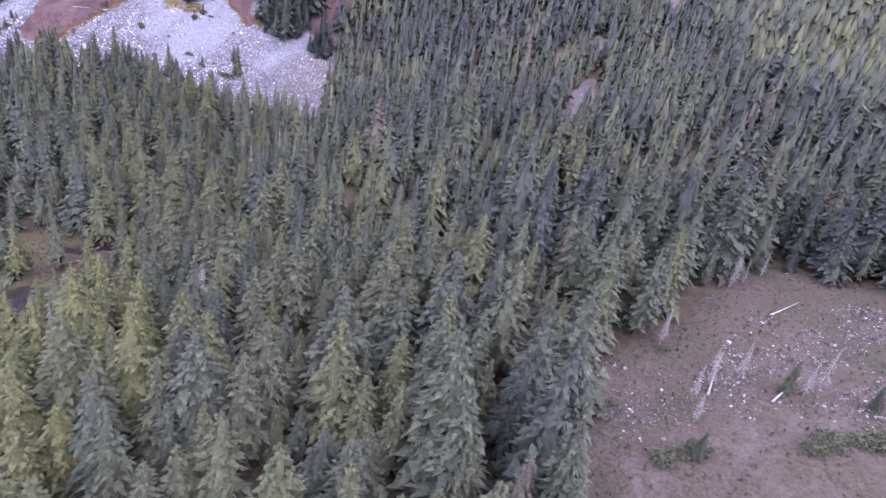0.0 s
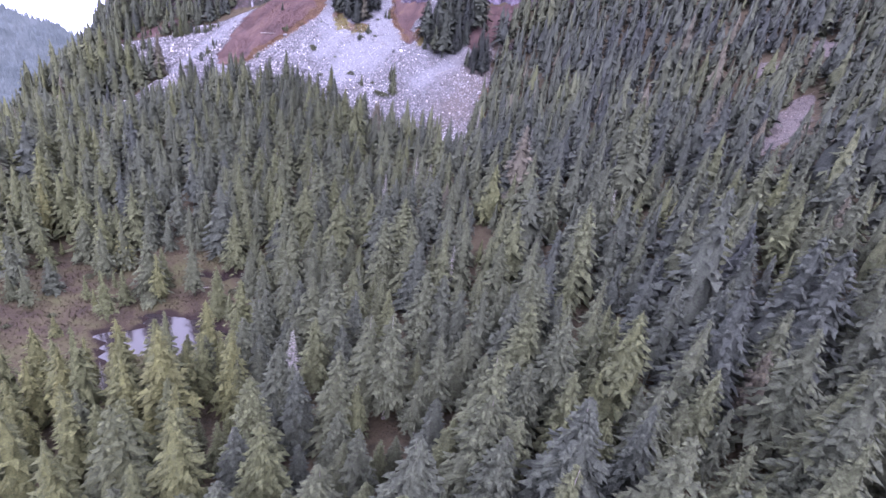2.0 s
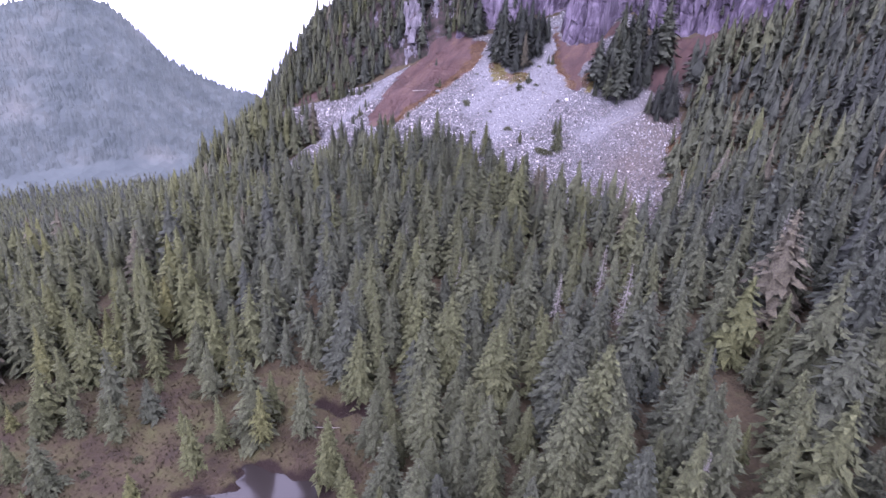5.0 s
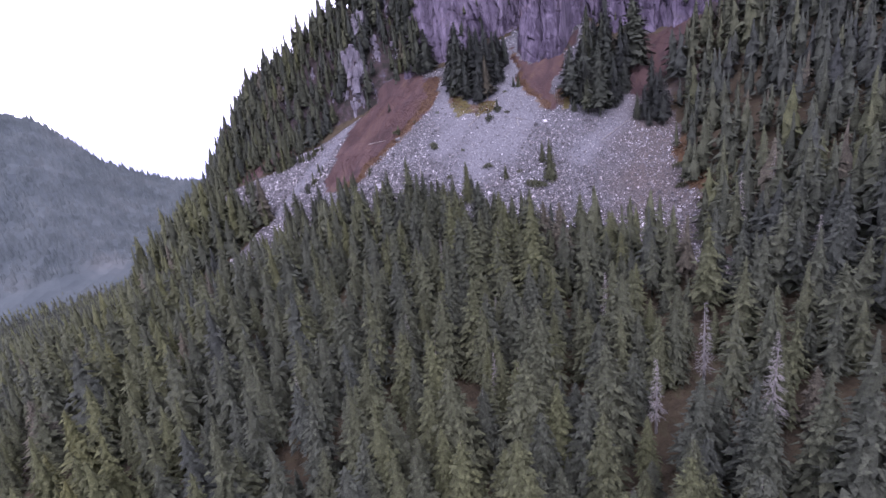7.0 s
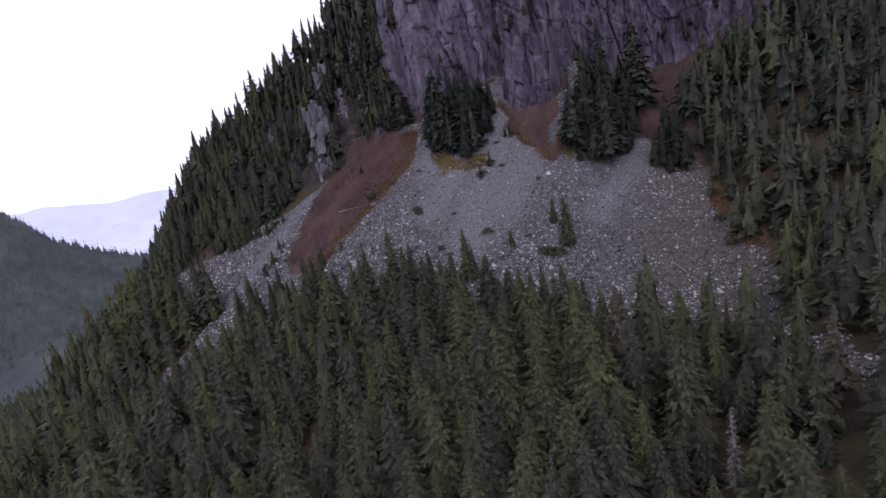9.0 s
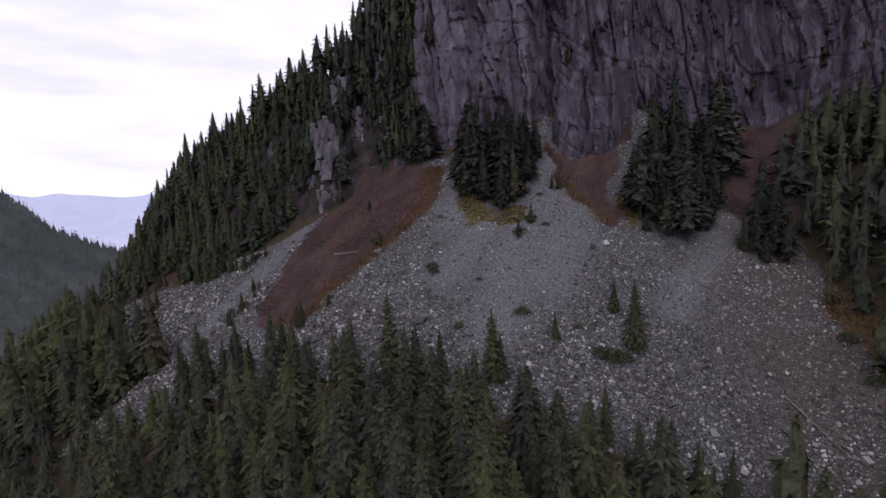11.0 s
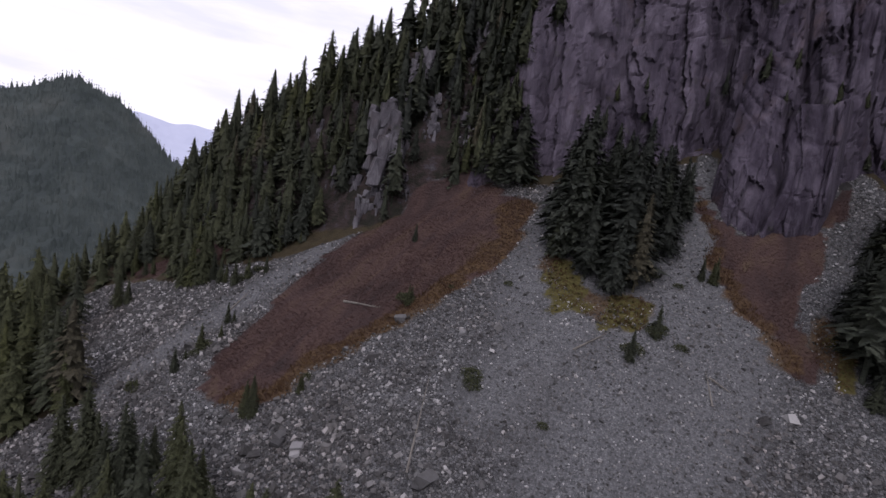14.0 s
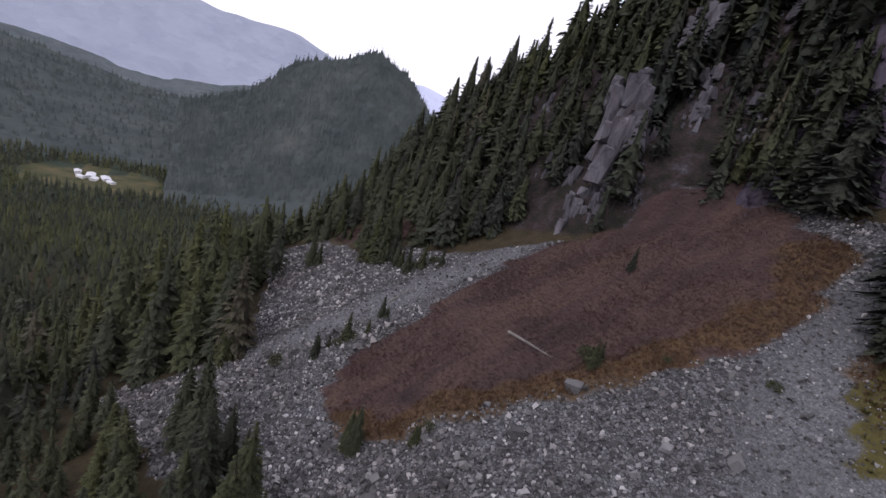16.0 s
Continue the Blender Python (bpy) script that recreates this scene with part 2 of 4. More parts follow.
def rock_material(name, dark, mid, light, streak=0.5):
    m = Mat(name, 0.9, 0.25)
    big = m.noise(0.035, 7, 0.62, dist=0.8)
    c = m.ramp(big, (0.38, dark), (0.5, mid), (0.62, light))
    run = m.noise(0.42, 6, 0.7, m.scaled(0.6, 0.6, 0.12), 0.4)
    c = m.mix(0.6, c, m.ramp(m.attr("tone"), (0.28, tuple(0.7 * v for v in dark)), (0.5, mid), (0.68, light), (0.82, tuple(1.5 * v for v in light))))
    c = m.mix(streak, c, m.ramp(run, (0.34, tuple(0.3 * v for v in dark)), (0.48, mid), (0.62, light), (0.72, tuple(1.5 * v for v in light))))
    rust = m.ramp(m.noise(0.07, 6, 0.7), (0.58, (0, 0, 0)), (0.7, (1, 1, 1)))
    c = m.mix(m.math("MULTIPLY", rust, 0.4), c, (0.1, 0.062, 0.052))
    lichen = m.ramp(m.noise(0.16, 6, 0.7), (0.6, (0, 0, 0)), (0.66, (1, 1, 1)))
    c = m.mix(m.math("MULTIPLY", lichen, 0.35), c, (0.05, 0.055, 0.03))
    warp = m.n.new("ShaderNodeVectorMath")
    warp.operation = "ADD"
    wob = m.n.new("ShaderNodeTexNoise")
    wob.inputs["Scale"].default_value = 0.12
    m.l.new(m.where, wob.inputs["Vector"])
    sc = m.n.new("ShaderNodeVectorMath")
    sc.operation, sc.inputs[3].default_value = "SCALE", 14.0
    m.l.new(wob.outputs["Color"], sc.inputs[0])
    m.l.new(m.scaled(1, 1, 0.3), warp.inputs[0])
    m.l.new(sc.outputs[0], warp.inputs[1])
    crack = m.cells(0.16, warp.outputs[0], out="Distance", feature="DISTANCE_TO_EDGE")
    c = m.mix(m.math("MULTIPLY", m.ramp(crack, (0.0, (1, 1, 1)), (0.02, (0, 0, 0))), 0.22), c, (0.018, 0.016, 0.018))
    h = m.mix(0.2, m.noise(0.5, 9, 0.78), m.ramp(crack, (0, (0, 0, 0)), (0.1, (1, 1, 1))))
    m.bump(h, 0.8, 1.2)
    return m.color(c)


def stone_material(name, by, pale=1.0, warm=(1, 1, 1)):
    m = Mat(name, 0.9, 0.25)
    r = m.island() if by == "island" else m.each()
    c = m.ramp(r, *[(q, tuple(pale * k for k in col)) for q, col in ((0.0, (0.028, 0.027, 0.027)), (0.45, (0.085, 0.083, 0.082)), (0.8, (0.2, 0.198, 0.196)), (1.0, (0.5, 0.49, 0.48)))])
    big = m.ramp(m.noise(0.045, 4, 0.6), (0.35, (0.72, 0.68, 0.66)), (0.65, (1.08, 1.1, 1.12)))
    c = m.mix(1.0, c, big, "MULTIPLY")
    c = m.mix(0.22, c, m.ramp(m.noise(3.0, 5, 0.7), (0.3, (0.05, 0.048, 0.047)), (0.7, (0.22, 0.22, 0.22))))
    c = m.mix(1.0, c, warm, "MULTIPLY")
    m.bump(m.noise(5, 5, 0.7), 0.4, 0.1)
    return m.color(c)


def needle_material(name, stuff):
    m = Mat(name, 0.85, 0.1)
    t = m.attr("tint") if stuff else m.math("ADD", m.math("MULTIPLY", m.each(), 0.42), 0.24)
    c = m.ramp(t, (0.0, (0.037, 0.041, 0.035)), (0.2, (0.046, 0.052, 0.039)), (0.45, (0.06, 0.066, 0.038)), (0.7, (0.073, 0.079, 0.035)), (0.9, (0.09, 0.092, 0.035)), (0.96, (0.072, 0.066, 0.042)), (1.0, (0.082, 0.076, 0.056)))
    c = m.mix(1.0, c, m.ramp(m.noise(2.4, 6, 0.8), (0.36, (0.5, 0.5, 0.52)), (0.5, (0.92, 0.92, 0.92)), (0.66, (1.3, 1.29, 1.24))), "MULTIPLY")
    c = m.mix(1.0, c, m.ramp(m.island(), (0.0, (0.82, 0.82, 0.83)), (0.6, (1.0, 1.0, 1.0)), (1.0, (1.22, 1.2, 1.15))), "MULTIPLY")
    m.bump(m.noise(4.5, 5, 0.75), 0.7, 0.35)
    return m.color(c)


def bark_material(name, a, b):
    m = Mat(name, 0.9, 0.15)
    n = m.noise(2.0, 6, 0.7, m.scaled(1, 1, 0.2))
    m.bump(n, 0.6, 0.05)
    return m.color(m.ramp(n, (0.3, a), (0.7, b)))


def twig_material(name, *cols, patch=None):
    m = Mat(name, 0.9, 0.1)
    c = m.ramp(m.island(), *[(i / (len(cols) - 1), c) for i, c in enumerate(cols)])
    if patch:
        c = m.mix(m.ramp(m.noise(0.06, 6, 0.65), (0.45, (0, 0, 0)), (0.68, (0.8, 0.8, 0.8))), c, patch)
    return m.color(m.mix(0.5, c, m.ramp(m.noise(0.2, 8, 0.68, m.scaled(1, 0.3, 0.3), 0.6), (0.36, cols[0]), (0.5, cols[1]), (0.66, cols[-1]))))


# Distant slopes: emission of the base colour stands in for haze.
def far_glow_material(name, a, b, c, scale=0.02, glow=0.0):
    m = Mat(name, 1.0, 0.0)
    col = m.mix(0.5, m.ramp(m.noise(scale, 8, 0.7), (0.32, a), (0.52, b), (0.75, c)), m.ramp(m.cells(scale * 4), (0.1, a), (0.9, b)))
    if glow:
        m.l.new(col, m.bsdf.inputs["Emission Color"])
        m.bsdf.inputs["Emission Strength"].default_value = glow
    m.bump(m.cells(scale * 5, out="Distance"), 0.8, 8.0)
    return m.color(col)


M_GROUND = ground_material()
M_CLIFF = rock_material("cliff_rock", (0.021, 0.016, 0.025), (0.052, 0.041, 0.06), (0.155, 0.133, 0.166), 0.5)
M_CRAG = rock_material("crag_rock", (0.034, 0.03, 0.035), (0.085, 0.078, 0.088), (0.19, 0.182, 0.195), 0.5)
M_STONE = stone_material("scree_stone", "island", 1.0, (1.0, 0.985, 0.965))
M_STONE_ONE = stone_material("boulder_stone", "each")
M_GRAVEL = stone_material("gravel_stone", "island", 0.5, (1.0, 0.9, 0.8))
M_NEEDLES = needle_material("needles", False)
M_NEEDLES_STUFF = needle_material("forest_needles", True)
M_BARK = bark_material("bark", (0.07, 0.06, 0.055), (0.19, 0.175, 0.16))
M_DEAD = bark_material("dead_wood", (0.075, 0.071, 0.061), (0.185, 0.176, 0.154))
M_LOG = bark_material("log_wood", (0.1, 0.09, 0.078), (0.27, 0.25, 0.22))
M_RED = twig_material("red_twigs", (0.056, 0.033, 0.032), (0.07, 0.04, 0.037), (0.079, 0.045, 0.04), (0.09, 0.056, 0.041), patch=(0.07, 0.05, 0.036))
M_OCHRE = twig_material("ochre_grass", (0.062, 0.036, 0.023), (0.086, 0.05, 0.026), (0.1, 0.065, 0.028))
M_BUSH = twig_material("bush_leaves", (0.03, 0.036, 0.02), (0.055, 0.06, 0.032), (0.085, 0.082, 0.045))
M_GRASS = twig_material("bog_grass", (0.038, 0.029, 0.02), (0.06, 0.048, 0.028), (0.054, 0.053, 0.025))
M_MOSS = twig_material("moss_tufts", (0.054, 0.048, 0.022), (0.082, 0.072, 0.026), (0.105, 0.093, 0.034), (0.066, 0.066, 0.03))


# ---- making meshes ----
def mesh_of(name, verts, faces, mat, smooth=False, attrs=()):
    """A mesh from arrays; attrs: (name, values per vertex)."""
    me = bpy.data.meshes.new(name)
    verts, faces = np.asarray(verts, np.float32), np.asarray(faces, np.int32)
    k = faces.shape[1]
    me.vertices.add(len(verts))
    me.vertices.foreach_set("co", verts.ravel())
    me.loops.add(faces.size)
    me.loops.foreach_set("vertex_index", faces.ravel())
    me.polygons.add(len(faces))
    me.polygons.foreach_set("loop_start", np.arange(0, faces.size, k, dtype=np.int32))
    me.polygons.foreach_set("loop_total", np.full(len(faces), k, np.int32))
    me.polygons.foreach_set("use_smooth", np.full(len(faces), smooth))
    for an, values in attrs:
        me.attributes.new(an, "FLOAT", "POINT").data.foreach_set("value", np.asarray(values, np.float32))
    me.update(calc_edges=True)
    me.materials.append(mat)
    return me


def needle_mesh(name, verts, faces, mat, centres=None, attrs=()):
    """A mesh of sprays, shaded half by their own tilt and half by the rounded mass of the crown."""
    verts, faces = np.asarray(verts, float), np.asarray(faces)
    out = verts[:, :2] - (0 if centres is None else centres)
    out = out / np.maximum(0.3, np.linalg.norm(out, axis=1))[:, None]
    soft = np.stack([out[:, 0] * 0.85, out[:, 1] * 0.85, np.full(len(verts), 0.5)], -1)
    soft /= np.linalg.norm(soft, axis=1)[:, None]
    a, b, c = verts[faces[:, 0]], verts[faces[:, 1]], verts[faces[:, 2]]
    own = np.cross(b - a, c - a)
    own /= np.maximum(1e-6, np.linalg.norm(own, axis=1))[:, None]
    flip = (own * soft[faces].mean(1)).sum(1) < 0
    faces = np.where(flip[:, None], faces[:, ::-1], faces)
    own[flip] *= -1
    nor = np.zeros_like(verts)
    for k in range(3):
        nor[faces[:, k]] += own
    nor /= np.maximum(1e-6, np.linalg.norm(nor, axis=1))[:, None]
    nor = 0.55 * nor + 0.6 * soft + np.random.RandomState(5).normal(0, 0.12, verts.shape)
    nor /= np.linalg.norm(nor, axis=1)[:, None]
    me = mesh_of(name, verts, faces, mat, True, attrs)
    me.normals_split_custom_set_from_vertices(nor.astype(np.float32))
    return me


def part(name, me, parent, label=""):
    ob = new(name, me)
    ob.parent = parent
    return tagged(ob, label) if label else ob


def thing(name, label, category, where=(0, 0, 0), turn=0.0, size=1.0, group="", kind=""):
    ob = new(name)
    ob.matrix_world = pose(*where, 0, 0, turn) @ Matrix.Diagonal((size, size, size, 1))
    return tagged(ob, label, category, group, kind)


def grid_faces(nx, ny):
    i = np.arange(nx * ny).reshape(ny, nx)
    return np.stack([i[:-1, :-1], i[:-1, 1:], i[1:, 1:], i[1:, :-1]], -1).reshape(-1, 4)


def spread(template, at, turn, size, tall=None, tint=None, rng=None):
    """Many copies of (verts, faces) as arrays, for one joined mesh."""
    v, f = template
    n, c, s = len(at), np.cos(turn), np.sin(turn)
    tall = np.ones(n) if tall is None else tall
    x = (v[None, :, 0] * c[:, None] - v[None, :, 1] * s[:, None]) * size[:, None] + at[:, None, 0]
    y = (v[None, :, 0] * s[:, None] + v[None, :, 1] * c[:, None]) * size[:, None] + at[:, None, 1]
    z = v[None, :, 2] * (size * tall)[:, None] + at[:, None, 2]
    faces = f[None] + (np.arange(n) * len(v))[:, None, None]
    t = np.repeat(tint if tint is not None else np.zeros(n), len(v))
    return np.stack([x, y, z], -1).reshape(-1, 3), faces.reshape(-1, f.shape[1]), t


def joined(chunks):
    vs, fs, ts, k = [], [], [], 0
    for v, f, t in chunks:
        vs.append(v), fs.append(f + k), ts.append(t)
        k += len(v)
    return np.concatenate(vs), np.concatenate(fs), np.concatenate(ts)


def inside(x, y, poly):
    """Whether points lie in a polygon of the plan."""
    r = np.zeros(np.shape(x), bool)
    for (ax, ay), (bx, by) in zip(poly, poly[1:] + poly[:1]):
        cut = (ay > y) != (by > y)
        r ^= cut & (x < (bx - ax) * (y - ay) / ((by - ay) or 1e-9) + ax)
    return r


def wavy(x, y, poly, amount=5.0, scale=9.0, off=21):
    return inside(x + amount * 2 * fbm(x / scale, y / scale, off, 3), y + amount * 2 * fbm(x / scale, y / scale, off + 3, 3), poly)


# zones of the plan
Z_SCREE = [(-312, 279), (-303, 289), (-283, 292), (-264, 297), (-247, 305), (-232, 314), (-226, 317), (-222, 325), (-206, 348), (-190, 350), (-178, 352), (-165, 363), (-153, 382), (-138, 372), (-118, 396), (-106, 394), (-96, 372), (-85, 360), (-80, 384), (-72, 380), (-70, 350), (-66, 331), (-64, 300), (-57, 289), (-54, 282), (-57, 270), (-56, 254), (-52, 238), (-47, 222), (-55, 222), (-61, 240), (-67, 254), (-85, 258), (-112, 264), (-140, 264), (-180, 264), (-205, 259), (-234, 246), (-254, 236), (-248, 256), (-241, 265), (-257, 270), (-291, 273)]
Z_RED = [[(-214, 275), (-219, 280), (-220, 287), (-225, 300), (-226, 312), (-223, 322), (-217, 333), (-210, 342), (-204, 350), (-200, 347), (-188, 344), (-180, 337), (-178, 328), (-181, 319), (-185, 311), (-188, 303), (-194, 294), (-198, 285), (-203, 279), (-208, 276)],
         [(-152, 372), (-143, 359), (-138, 358), (-130, 363), (-124, 374), (-119, 388), (-117, 378), (-122, 368), (-123, 357), (-124, 348), (-121, 340), (-118, 333), (-121, 330), (-127, 334), (-135, 338), (-141, 348), (-147, 359)],
         [(-93, 356), (-90, 372), (-86, 392), (-66, 394), (-64, 374), (-74, 362), (-78, 358), (-84, 353)],
         [(-306, 293), (-288, 303), (-271, 309), (-257, 306), (-264, 299), (-283, 293)]]
Z_CLUMP = [[(-171, 330), (-160, 324), (-148, 327), (-150, 336), (-147, 346), (-150, 364), (-165, 362), (-176, 350)],
           [(-117, 336), (-111, 332), (-103, 332), (-94, 339), (-89, 354), (-87, 378), (-102, 382), (-113, 376)],
           [(-87, 341), (-80, 337), (-73, 340), (-73, 351), (-84, 351)],
           [(-201, 346), (-189, 351), (-186, 358), (-200, 356)]]
Z_BOG = [(-175, 78), (-161, 96), (-140, 124), (-100, 143), (-78, 138), (-70, 112), (-84, 91), (-101, 68), (-125, 66)]
Z_GRAVEL = [(22, 20), (24, 48), (32, 72), (52, 83), (74, 100), (87, 101), (99, 90), (125, 60), (120, 10), (60, -20)]
Z_CHUTE = [[(52, 212), (59, 234), (72, 266), (82, 272), (77, 250), (63, 220)], [(84, 298), (89, 314), (96, 310), (91, 297)], [(126, 256), (134, 272), (142, 271), (134, 255)], [(128, 334), (134, 360), (146, 354), (138, 332)], [(60, 286), (65, 300), (73, 298), (68, 284)]]
Z_MEADOW = [(-1150, 30), (-1030, -10), (-985, 60), (-1000, 160), (-1010, 230), (-1070, 215), (-1150, 150)]
Z_MOSS = [[(-170, 329), (-164, 332), (-158, 322), (-164, 319)], [(-157, 327), (-147, 329), (-145, 322), (-154, 319)], [(-118, 342), (-114, 347), (-113, 334), (-117, 334)]]
Z_OCHRE = [[(-171, 327), (-157, 320), (-145, 322), (-148, 329), (-160, 326), (-170, 333)], [(-120, 335), (-114, 333), (-113, 348), (-119, 345)], [(-68, 330), (-64, 302), (-57, 288), (-60, 312), (-64, 332)], [(-208, 275), (-198, 284), (-187, 302), (-184, 312), (-178, 328), (-180, 338), (-184, 338), (-183, 328), (-189, 314), (-193, 302), (-202, 285), (-210, 279)], [(-150, 368), (-141, 347), (-134, 338), (-127, 333), (-121, 330), (-122, 334), (-132, 341), (-139, 349), (-147, 364)], [(-190, 345), (-180, 338), (-177, 328), (-184, 330), (-190, 338)]]


FINE_LINES = [((-149, 374), (-142, 340), 4), ((-142, 340), (-146, 302), 9), ((-132, 334), (-134, 305), 8), ((-146, 302), (-143, 284), 8), ((-86, 352), (-103, 305), 4), ((-228, 314), (-240, 268), 4), ((-158, 322), (-163, 300), 6), ((-175, 348), (-169, 318), 6)]


def fine_scree(x, y):
    """Where the scree is of small stones: 1 along the chutes, falling off to their sides."""
    m = np.zeros(np.shape(x))
    for (ax, ay), (bx, by), wide in FINE_LINES:
        k = np.clip(((x - ax) * (bx - ax) + (y - ay) * (by - ay)) / ((bx - ax) ** 2 + (by - ay) ** 2), 0, 1)
        m = np.maximum(m, np.exp(-(np.hypot(x - ax - k * (bx - ax), y - ay - k * (by - ay)) / wide) ** 2))
    return m


def in_scree(x, y):
    return wavy(x, y, Z_SCREE, 4)


def any_of(x, y, polys, amount=3.0):
    r = np.zeros(np.shape(x), bool)
    for p in polys:
        r |= wavy(x, y, p, amount)
    return r


# ---- the land ----
def axis(lo, hi, stepsize, far_lo, far_hi, grow=1.09):
    core = list(np.arange(lo, hi + 0.1, stepsize))
    d, a = stepsize, core[0]
    low = []
    while a > far_lo:
        d *= grow
        a -= d
        low.append(a)
    d, a, top = stepsize, core[-1], []
    while a < far_hi:
        d *= grow
        a += d
        top.append(a)
    return np.array(low[::-1] + core + top)


gx, gy = axis(-380, 140, 2.5, -4400, 3000), axis(10, 410, 2.5, -3000, 4400)
X, Y = np.meshgrid(gx, gy)
ZH = height(X, Y)
sl = np.hypot(np.gradient(ZH, axis=0) / np.gradient(Y, axis=0), np.gradient(ZH, axis=1) / np.gradient(X, axis=1))
zones = [("fine", fine_scree(X, Y)), ("dirt", step(-104, -72, X)), ("bank", pools(X, Y, 0.1)), ("meadow", wavy(X, Y, Z_MEADOW, 14, 40)), ("far", step(330, 480, np.hypot(X + 140, Y - 180))), ("steep", step(0.8, 1.4, sl)), ("scree", in_scree(X, Y) | any_of(X, Y, Z_CHUTE)), ("red", any_of(X, Y, Z_RED)), ("bog", wavy(X, Y, Z_BOG, 5)),
         ("gravel", wavy(X, Y, Z_GRAVEL, 4)), ("moss", any_of(X, Y, Z_MOSS, 2)), ("ochre", any_of(X, Y, Z_OCHRE, 3))]
ground = tagged(new("ground", mesh_of("ground", np.stack([X, Y, ZH], -1).reshape(-1, 3), grid_faces(len(gx), len(gy)), M_GROUND, True,
                [(n, v.astype(float).ravel()) for n, v in zones])), "mountain ground of forest floor, peat bog and grey scree", "ground", kind="structure")


def facets(a, b, off):
    """Broken rock: shaken cells, each a tilted plane. Gives its height and a shade of its own."""
    ia, ib = np.floor(a).astype(int), np.floor(b).astype(int)
    best, hgt, shade = np.full(np.shape(a), 1e9), np.zeros(np.shape(a)), np.zeros(np.shape(a))
    for da in (-1, 0, 1):
        for db in (-1, 0, 1):
            ca, cb = ia + da, ib + db
            r = [LAT[(ca * 3 + k * 41 + off) % 256, (cb * 7 + k * 23 + off) % 256] for k in range(5)]
            ua, ub = a - ca - r[0], b - cb - r[1]
            d = np.abs(ua) + 0.8 * np.abs(ub)
            near = d < best
            best = np.where(near, d, best)
            hgt = np.where(near, r[2] + 0.9 * (r[3] - 0.5) * ua + 0.7 * (r[4] - 0.6) * ub, hgt)
            shade = np.where(near, r[3] * 0.6 + r[2] * 0.4, shade)
    return hgt, shade


def cliff_face(x0, x1, tall, n_x, n_v, foot, lean, rough, name, label, mat, low=-0.08):
    """A steep face of rock over a line of the plan, broken into columns, cracks and tilted facets."""
    u, v = np.meshgrid(np.linspace(0, 1, n_x), np.linspace(low, 1, n_v))
    x = x0 + (x1 - x0) * u
    yb = foot(x)
    ends = step(0, 0.15, u) * step(1, 0.9, u)
    up = v * tall
    y = yb + up * (lean + 0.4 * (1 - ends)) + 6 * (1 - ends)
    wob = 7 * fbm(x / 26, up / 30, 29, 3) + 0.12 * up
    skew = up + 0.35 * x + 6 * fbm(x / 18, up / 24, 33, 2)
    h1, s1 = facets((x + wob) / 13, skew / 55, 3)
    h2, s2 = facets((x + wob * 0.7) / 4.6, (skew + 9) / 24, 57)
    h3, s3 = facets((x + wob * 0.5) / 2.0, skew / 7.5, 91)
    cols = np.abs(fbm((x + wob) / 24.0, up / 160.0, 31, 2)) * 2
    cuts = np.abs(fbm((x + 1.4 * wob) / 9.0, up / 90.0, 37, 2)) * 2
    ledge = np.abs(fbm(x / 30.0, (up + 0.4 * x) / 14.0, 53, 2)) * 2
    out = rough * (7 * fbm(x / 40, up / 60, 45, 3) + 4.5 * step(0.0, 0.16, cols) + 2.8 * step(0, 0.1, cuts) + 0.9 * step(0, 0.08, ledge) + 3.6 * h1 + 2.9 * h2 + 1.6 * h3 + 1.0 * fbm(x / 2.2, up / 3.5, 47, 3))
    y = y - out * (0.45 + 0.55 * ends) * (0.66 + 0.34 * step(-0.06, 0.45, v)) + 6
    z = height(x, yb) + up - 1.5
    tone = 0.4 * s1 + 0.36 * s2 + 0.24 * s3 + 0.2 * step(-165, -190, x) * step(0.8, 0.45, v) - 0.06 * step(-165, -120, x)
    ob = new(name, mesh_of(name, np.stack([x, y, z], -1).reshape(-1, 3), grid_faces(n_x, n_v), mat, False, [("tone", tone.ravel())]))
    return tagged(ob, label, "cliff", kind="structure"), (u, v, x, y, z)


CLIFF, CLIFF_AT = cliff_face(-226, -8, 130, 440, 190, lambda a: cliff_foot(a) + 6, 0.3, 1.0, "cliff", "tall grey-purple rock cliff with vertical cracks and ledges", M_CLIFF)
cliff_face(-150, -121, 37, 110, 90, lambda a: 354.5 + 9 * ((a + 135.5) / 11.5) ** 2, 0.43, 0.6, "rock_buttress", "dark rounded rock buttress at the cliff foot", M_CLIFF, -0.25)


def hull(points):
    """The convex hull of points as (verts, faces)."""
    bm = bmesh.new()
    for p in points:
        bm.verts.new(p)
    bmesh.ops.convex_hull(bm, input=bm.verts)
    used = sorted({q for fc in bm.faces for q in fc.verts}, key=lambda q: tuple(q.co))
    at = {q: i for i, q in enumerate(used)}
    v, f = np.array([q.co[:] for q in used]), np.array([[at[q] for q in fc.verts] for fc in bm.faces if len(fc.verts) == 3])
    bm.free()
    return v, f


